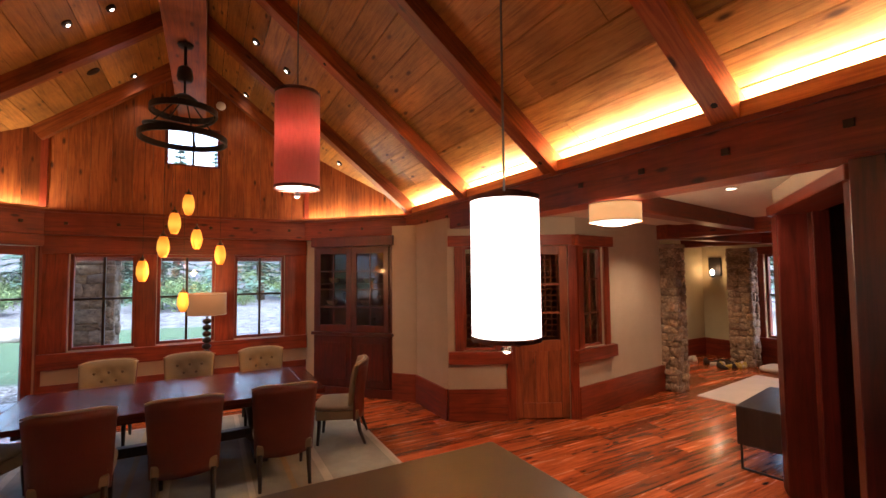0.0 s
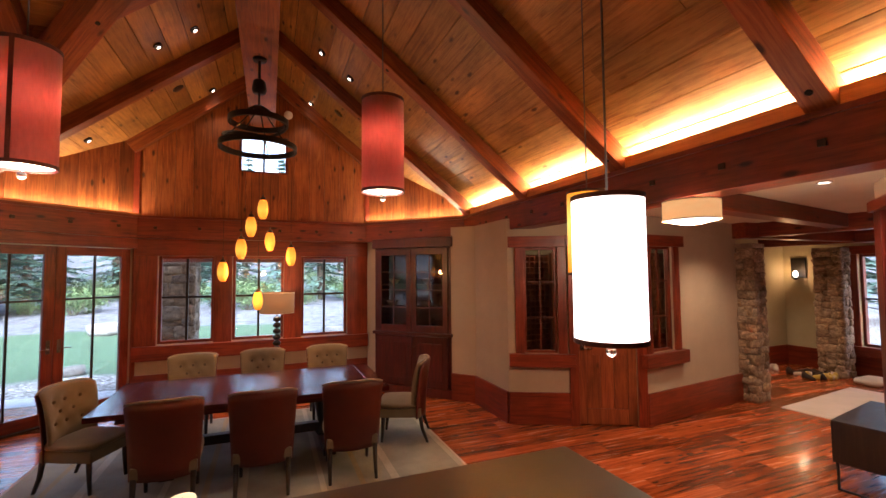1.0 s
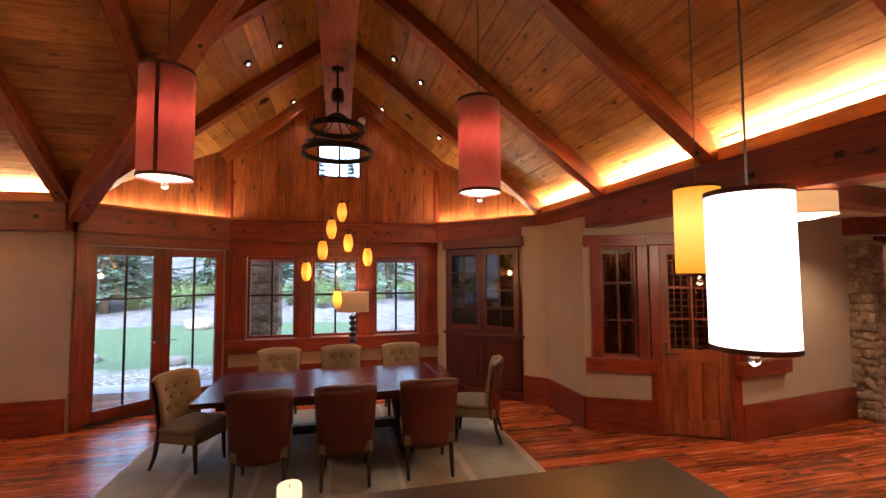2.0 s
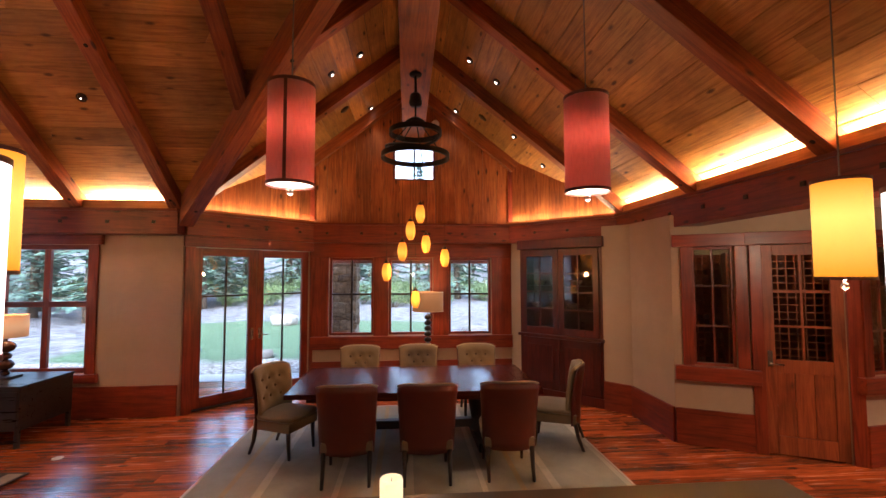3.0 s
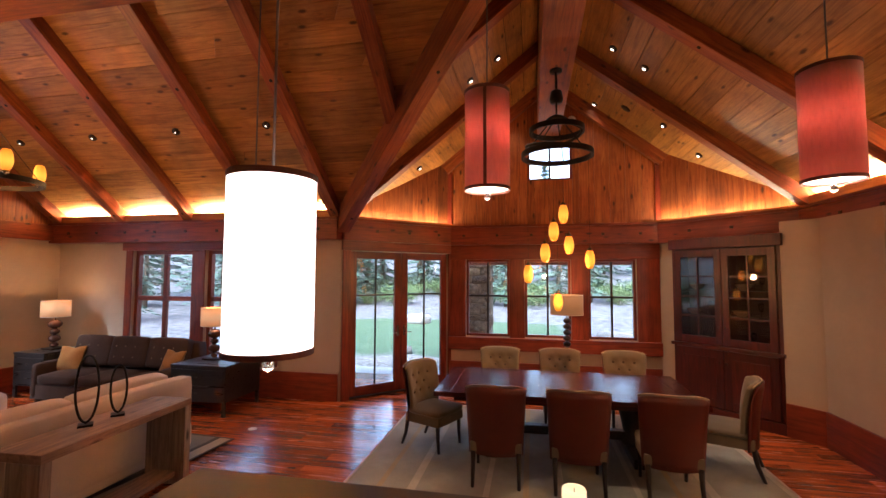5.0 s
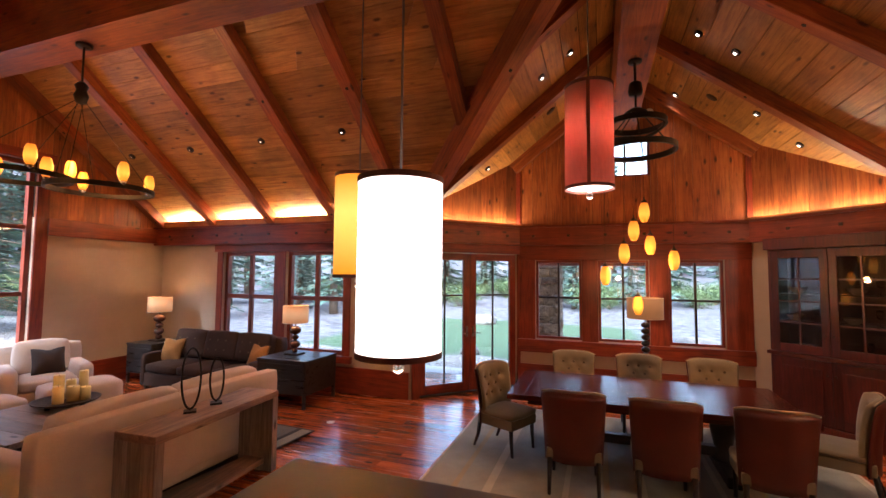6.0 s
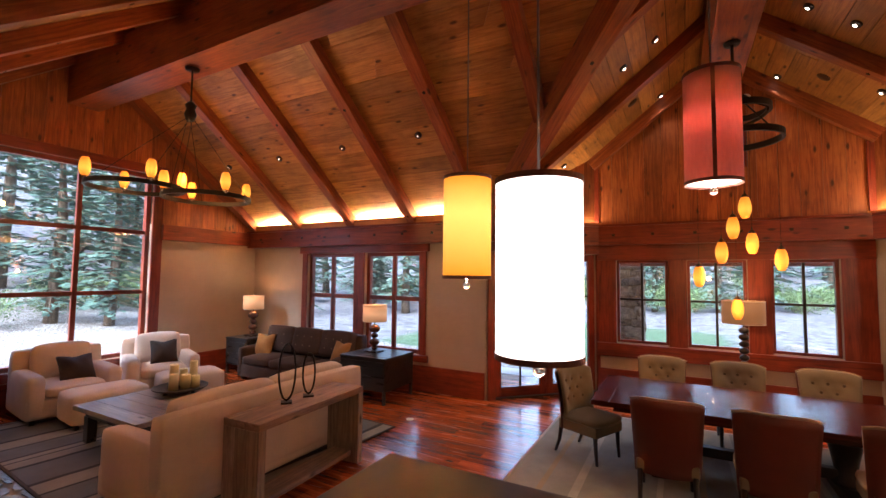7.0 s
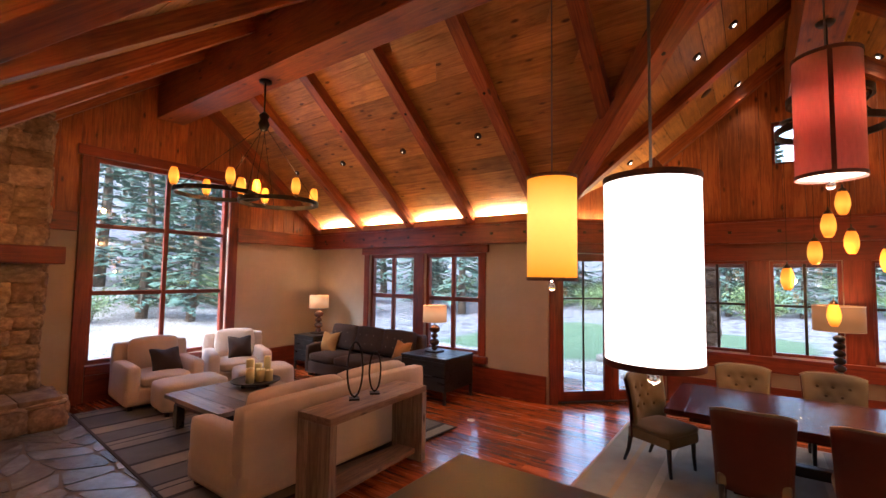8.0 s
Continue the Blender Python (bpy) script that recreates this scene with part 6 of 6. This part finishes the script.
M_NEEDLE = leafy("conifer_needles", [(0.045, 0.09, 0.068), (0.075, 0.14, 0.105), (0.12, 0.20, 0.145)])
M_LEAF = leafy("shrub_leaves", [(0.04, 0.075, 0.025), (0.075, 0.125, 0.04), (0.15, 0.2, 0.075)])
M_BARK = wood("conifer_bark", (0.20, 0.15, 0.11), (0.12, 0.085, 0.06), (0.05, 0.035, 0.026), "z", 0.9, None, False, 0.5)


def quad(verts, faces, c, u, v):
    k = len(verts)
    verts += [c - u * 0.5, c + v * 0.35 + u * 0.1, c + u * 0.5, c - v * 0.35 + u * 0.1]
    faces.append((k, k + 1, k + 2, k + 3))


def conifer(place, h, seed, label):
    rnd = random.Random(seed)
    e = thing("conifer", place, label, "tree", "trees round the house", rnd.uniform(0, 360))
    part("trunk", tube(bmesh.new(), [(0, 0, -0.3), (0.02 * h, 0, h * 0.35), (0.01 * h, 0.01 * h, h * 0.7), (0, 0, h)], [0.022 * h, 0.017 * h, 0.01 * h, 0.002 * h], 8), M_BARK, e, smooth=True)
    verts, faces = [], []
    limbs = bmesh.new()
    z = h * 0.1
    while z < h * 0.98:
        t = z / h
        reach = h * 0.2 * (1 - t) ** 0.8 * rnd.uniform(0.75, 1.15) + 0.12
        for k in range(rnd.randrange(5, 8)):
            a = rnd.uniform(0, 6.283)
            r = reach * rnd.uniform(0.6, 1.1)
            d = Vector((math.cos(a), math.sin(a), -0.28 + 0.35 * t))
            s = Vector((-math.sin(a), math.cos(a), 0))
            if r > 0.5:
                tube(limbs, [Vector((0, 0, z)), Vector((0, 0, z)) + d * r * 0.9], [0.018 + 0.004 * r, 0.006], 4)
            n = int(6 + r * 11)
            for i in range(n):
                f = (i + 0.7) / n
                c = Vector((0, 0, z)) + d * r * f + s * rnd.uniform(-0.28, 0.28) * r * (1.15 - f) + Vector((0, 0, rnd.uniform(-0.12, 0.06)))
                q = rnd.uniform(0.17, 0.32) * (0.6 + 0.06 * h)
                quad(verts, faces, c, 1.25 * (d + s * rnd.uniform(-0.9, 0.9)).normalized() * q, (s + Vector((0, 0, rnd.uniform(-0.9, 0.3)))).normalized() * q * 0.6)
        z += h * rnd.uniform(0.026, 0.042)
    me = bpy.data.meshes.new("crown")
    me.from_pydata(verts, [], faces)
    me.materials.append(M_NEEDLE)
    cr = new("crown", me)
    cr.parent = e
    part("limbs", limbs, M_BARK, e)
    return e


def shrub(place, r, seed):
    rnd = random.Random(seed)
    e = thing("shrub", place, "low bushy green shrub on the dry bank", "shrub", "shrubs on the bank")
    verts, faces = [], []
    stems = bmesh.new()
    for k in range(9):
        a, b = rnd.uniform(0, 6.283), rnd.uniform(0.3, 1.0)
        tip = Vector((math.cos(a) * r * b, math.sin(a) * r * b, r * rnd.uniform(0.5, 0.95)))
        tube(stems, [Vector((0, 0, -0.1)), tip * 0.5 + Vector((0, 0, 0.1 * r)), tip], [0.02, 0.012, 0.004], 4)
        for i in range(170):
            c = tip * rnd.uniform(0.45, 1.1) + Vector((rnd.gauss(0, 0.2), rnd.gauss(0, 0.2), rnd.gauss(0, 0.15))) * r
            c.z = max(c.z, 0.03)
            u = Vector((rnd.uniform(-1, 1), rnd.uniform(-1, 1), rnd.uniform(-0.6, 1))).normalized()
            v = u.cross(Vector((rnd.uniform(-1, 1), rnd.uniform(-1, 1), 0.4))).normalized()
            q = rnd.uniform(0.045, 0.095) * (0.6 + 0.4 * r)
            quad(verts, faces, c, u * q, v * q)
    me = bpy.data.meshes.new("foliage")
    me.from_pydata(verts, [], faces)
    me.materials.append(M_LEAF)
    cr = new("foliage", me)
    cr.parent = e
    part("stems", stems, M_BARK, e)
    return e


TREE = "dense green conifer on the bank beyond the windows"
proto = [conifer((-17.5, 14.5, height(-17.5, 14.5)), 11.0, 1, TREE), conifer((-4.2, 33.0, height(-4.2, 33)), 13.0, 2, TREE), conifer((-19.0, 8.5, height(-19, 8.5)), 9.0, 3, TREE)]
rnd = random.Random(31)
spots = []
for k in range(128):
    if k >= 64:
        a = rnd.uniform(20, 200)
        r = rnd.uniform(44, 75)
        spots.append((r * math.cos(math.radians(a)), 6 + r * math.sin(math.radians(a))))
    elif k < 26:
        spots.append((rnd.uniform(-42, -19), rnd.uniform(-4, 24)))
    elif k < 34:
        spots.append((rnd.uniform(-19, -11), rnd.uniform(19, 30)))
    elif k < 60:
        spots.append((rnd.uniform(-26, 18), rnd.uniform(30, 52)))
    else:
        spots.append((rnd.uniform(16, 26), rnd.uniform(1, 14)))
spots += [(-1.8, 26.5), (1.2, 28.0), (3.4, 30.5), (-4.0, 30.0)]
for x, y in spots:
    s = rnd.uniform(0.75, 1.25)
    c = copy_thing(proto[rnd.randrange(3)], pose(x, y, height(x, y) - 0.1, 0, 0, rnd.uniform(0, 360)))
    c.scale = (s, s, s)
bush = [shrub((-19.4, 3.6, height(-19.4, 3.6)), 0.9, 5), shrub((-20.2, 5.6, height(-20.2, 5.6)), 1.1, 6)]
for k in range(125):
    if k < 40:
        x, y = rnd.uniform(-30, -20), rnd.uniform(-1, 14)
    else:
        x, y = rnd.uniform(-20, 14), rnd.uniform(25, 38)
    s = rnd.uniform(0.6, 1.5)
    c = copy_thing(bush[k % 2], pose(x, y, height(x, y) - 0.03, 0, 0, rnd.uniform(0, 360)))
    c.scale = (s, s, s * rnd.uniform(0.8, 1.1))
M_GRANITE = stone_mat("grey_granite", (0.30, 0.30, 0.30), (0.11, 0.11, 0.11))
M_PAVE = stone_mat("pale_paving", (0.55, 0.55, 0.55), (0.36, 0.36, 0.36))
gran = ROCKS[2].copy()
gran.name = "boulder"
gran.materials[0] = M_GRANITE
for x, y, s, q in ((-11.6, 2.6, 1.0, 0.75), (-12.4, 2.3, 1.3, 1.1), (-11.5, 3.3, 0.6, 0.45), (-5.2, 19.0, 1.0, 0.5), (1.6, 14.2, 1.2, 0.4), (2.4, 14.8, 1.5, 0.5), (-3.9, 12.2, 0.5, 0.25), (-6.2, 13.1, 0.7, 0.3)):
    ob = new("boulder", gran)
    ob.matrix_world = pose(x, y, height(x, y) + q * 0.25, 8, 5, x * 40) @ Matrix.Diagonal((s, s * 0.75, q, 1))
    tagged(ob, "grey granite boulder on the bank outside", "boulder", "boulders")
tagged(part("pavement", boxm((-4.6, 8.75, -0.14), (-0.9, 9.7, -0.03), 0.01), M_PAVE), "pale stone paving outside the french doors", "pavement", kind="structure")

# ---- floor boards ----
M_FLOOR_REST = wood("floor_plank_rest", (0.62, 0.165, 0.045), (0.46, 0.094, 0.023), (0.13, 0.021, 0.008), "x", 0.22, "island", True, 0.8, vary=0.45)
streaks(M_FLOOR_REST)
LENGTHS = [0.9, 1.3, 1.7, 2.2, 2.8]
WIDE = 0.165


def board_mesh(n):
    me = bpy.data.meshes.new("plank")
    bm = boxm((0.0015, 0.0015, -0.012), (n - 0.0015, WIDE - 0.0015, 0.0))
    bm.to_mesh(me)
    bm.free()
    me.materials.append(M_FLOOR)
    return me


BOARDS_M = {n: board_mesh(n) for n in LENGTHS}
rest_v, rest_f = [], []
rnd = random.Random(77)
row = 0
y = -4.1
while y < 8.8:
    x = -9.3 - rnd.uniform(0, 1.5)
    while x < 11:
        n = rnd.choice(LENGTHS)
        flag = y < 1.9 and x < -3.2
        if 2.1 < y < 6.75 and -3.9 < x < 6.4 and not flag:
            ob = new("plank", BOARDS_M[n])
            ob.parent = floor
            ob.location = (x, y, rnd.uniform(-0.0015, 0.0))
        else:
            k = len(rest_v)
            dz = rnd.uniform(-0.0015, 0)
            a, b, c, d = x + 0.0015, x + n - 0.0015, y + 0.0015, y + WIDE - 0.0015
            rest_v += [(a, c, dz), (b, c, dz), (b, d, dz), (a, d, dz), (a, c, -0.012), (b, c, -0.012), (b, d, -0.012), (a, d, -0.012)]
            rest_f += [tuple(k + i for i in f) for f in ((0, 1, 2, 3), (0, 4, 5, 1), (1, 5, 6, 2), (2, 6, 7, 3), (3, 7, 4, 0))]
        x += n
    y += WIDE
me = bpy.data.meshes.new("floor_boards")
me.from_pydata(rest_v, [], rest_f)
me.materials.append(M_FLOOR_REST)
ob = new("floor_boards", me)
ob.parent = floor
tagged(ob, "more planks of the same wooden floor", kind="stuff")

# flagstones in front of the hearth
M_FLAG = stone_mat("slate_flag", (0.34, 0.36, 0.40), (0.15, 0.155, 0.175), True, 0.16)
fl = tagged(part("flagstone_floor", boxm((-9.0, 0.2, 0.001), (-3.25, 2.22, 0.004)), M_MORTAR), "irregular grey slate flagstones by the hearth", "floor", kind="structure")
rnd = random.Random(21)
cols, rows = 15, 6
knots = {}
for i in range(cols + 1):
    for j in range(rows + 1):
        x = -9.0 + 5.72 * i / cols + (0.19 * (j % 2) - 0.09 if 0 < i < cols else 0) + (rnd.uniform(-0.11, 0.11) if 0 < i < cols else 0)
        y = 0.21 + 2.0 * j / rows + (rnd.uniform(-0.09, 0.09) if 0 < j < rows else 0)
        knots[i, j] = Vector((x, y))
for i in range(cols):
    for j in range(rows):
        ring = [knots[i, j], knots[i + 1, j], knots[i + 1, j + 1], knots[i, j + 1]]
        mid = sum(ring, Vector((0, 0))) / 4
        q = []
        for a, b in zip(ring, ring[1:] + ring[:1]):
            for f in (0.12, 0.5, 0.88):
                p = a.lerp(b, f)
                p = p + (mid - p).normalized() * (0.013 + (0.02 if f != 0.5 else 0) * rnd.random())
                q.append((p.x, p.y))
        b = prism(bmesh.new(), q, lambda u, v, s: (u, v, 0.004 + 0.01 * s))
        part("flagstone", b, M_FLAG, fl)
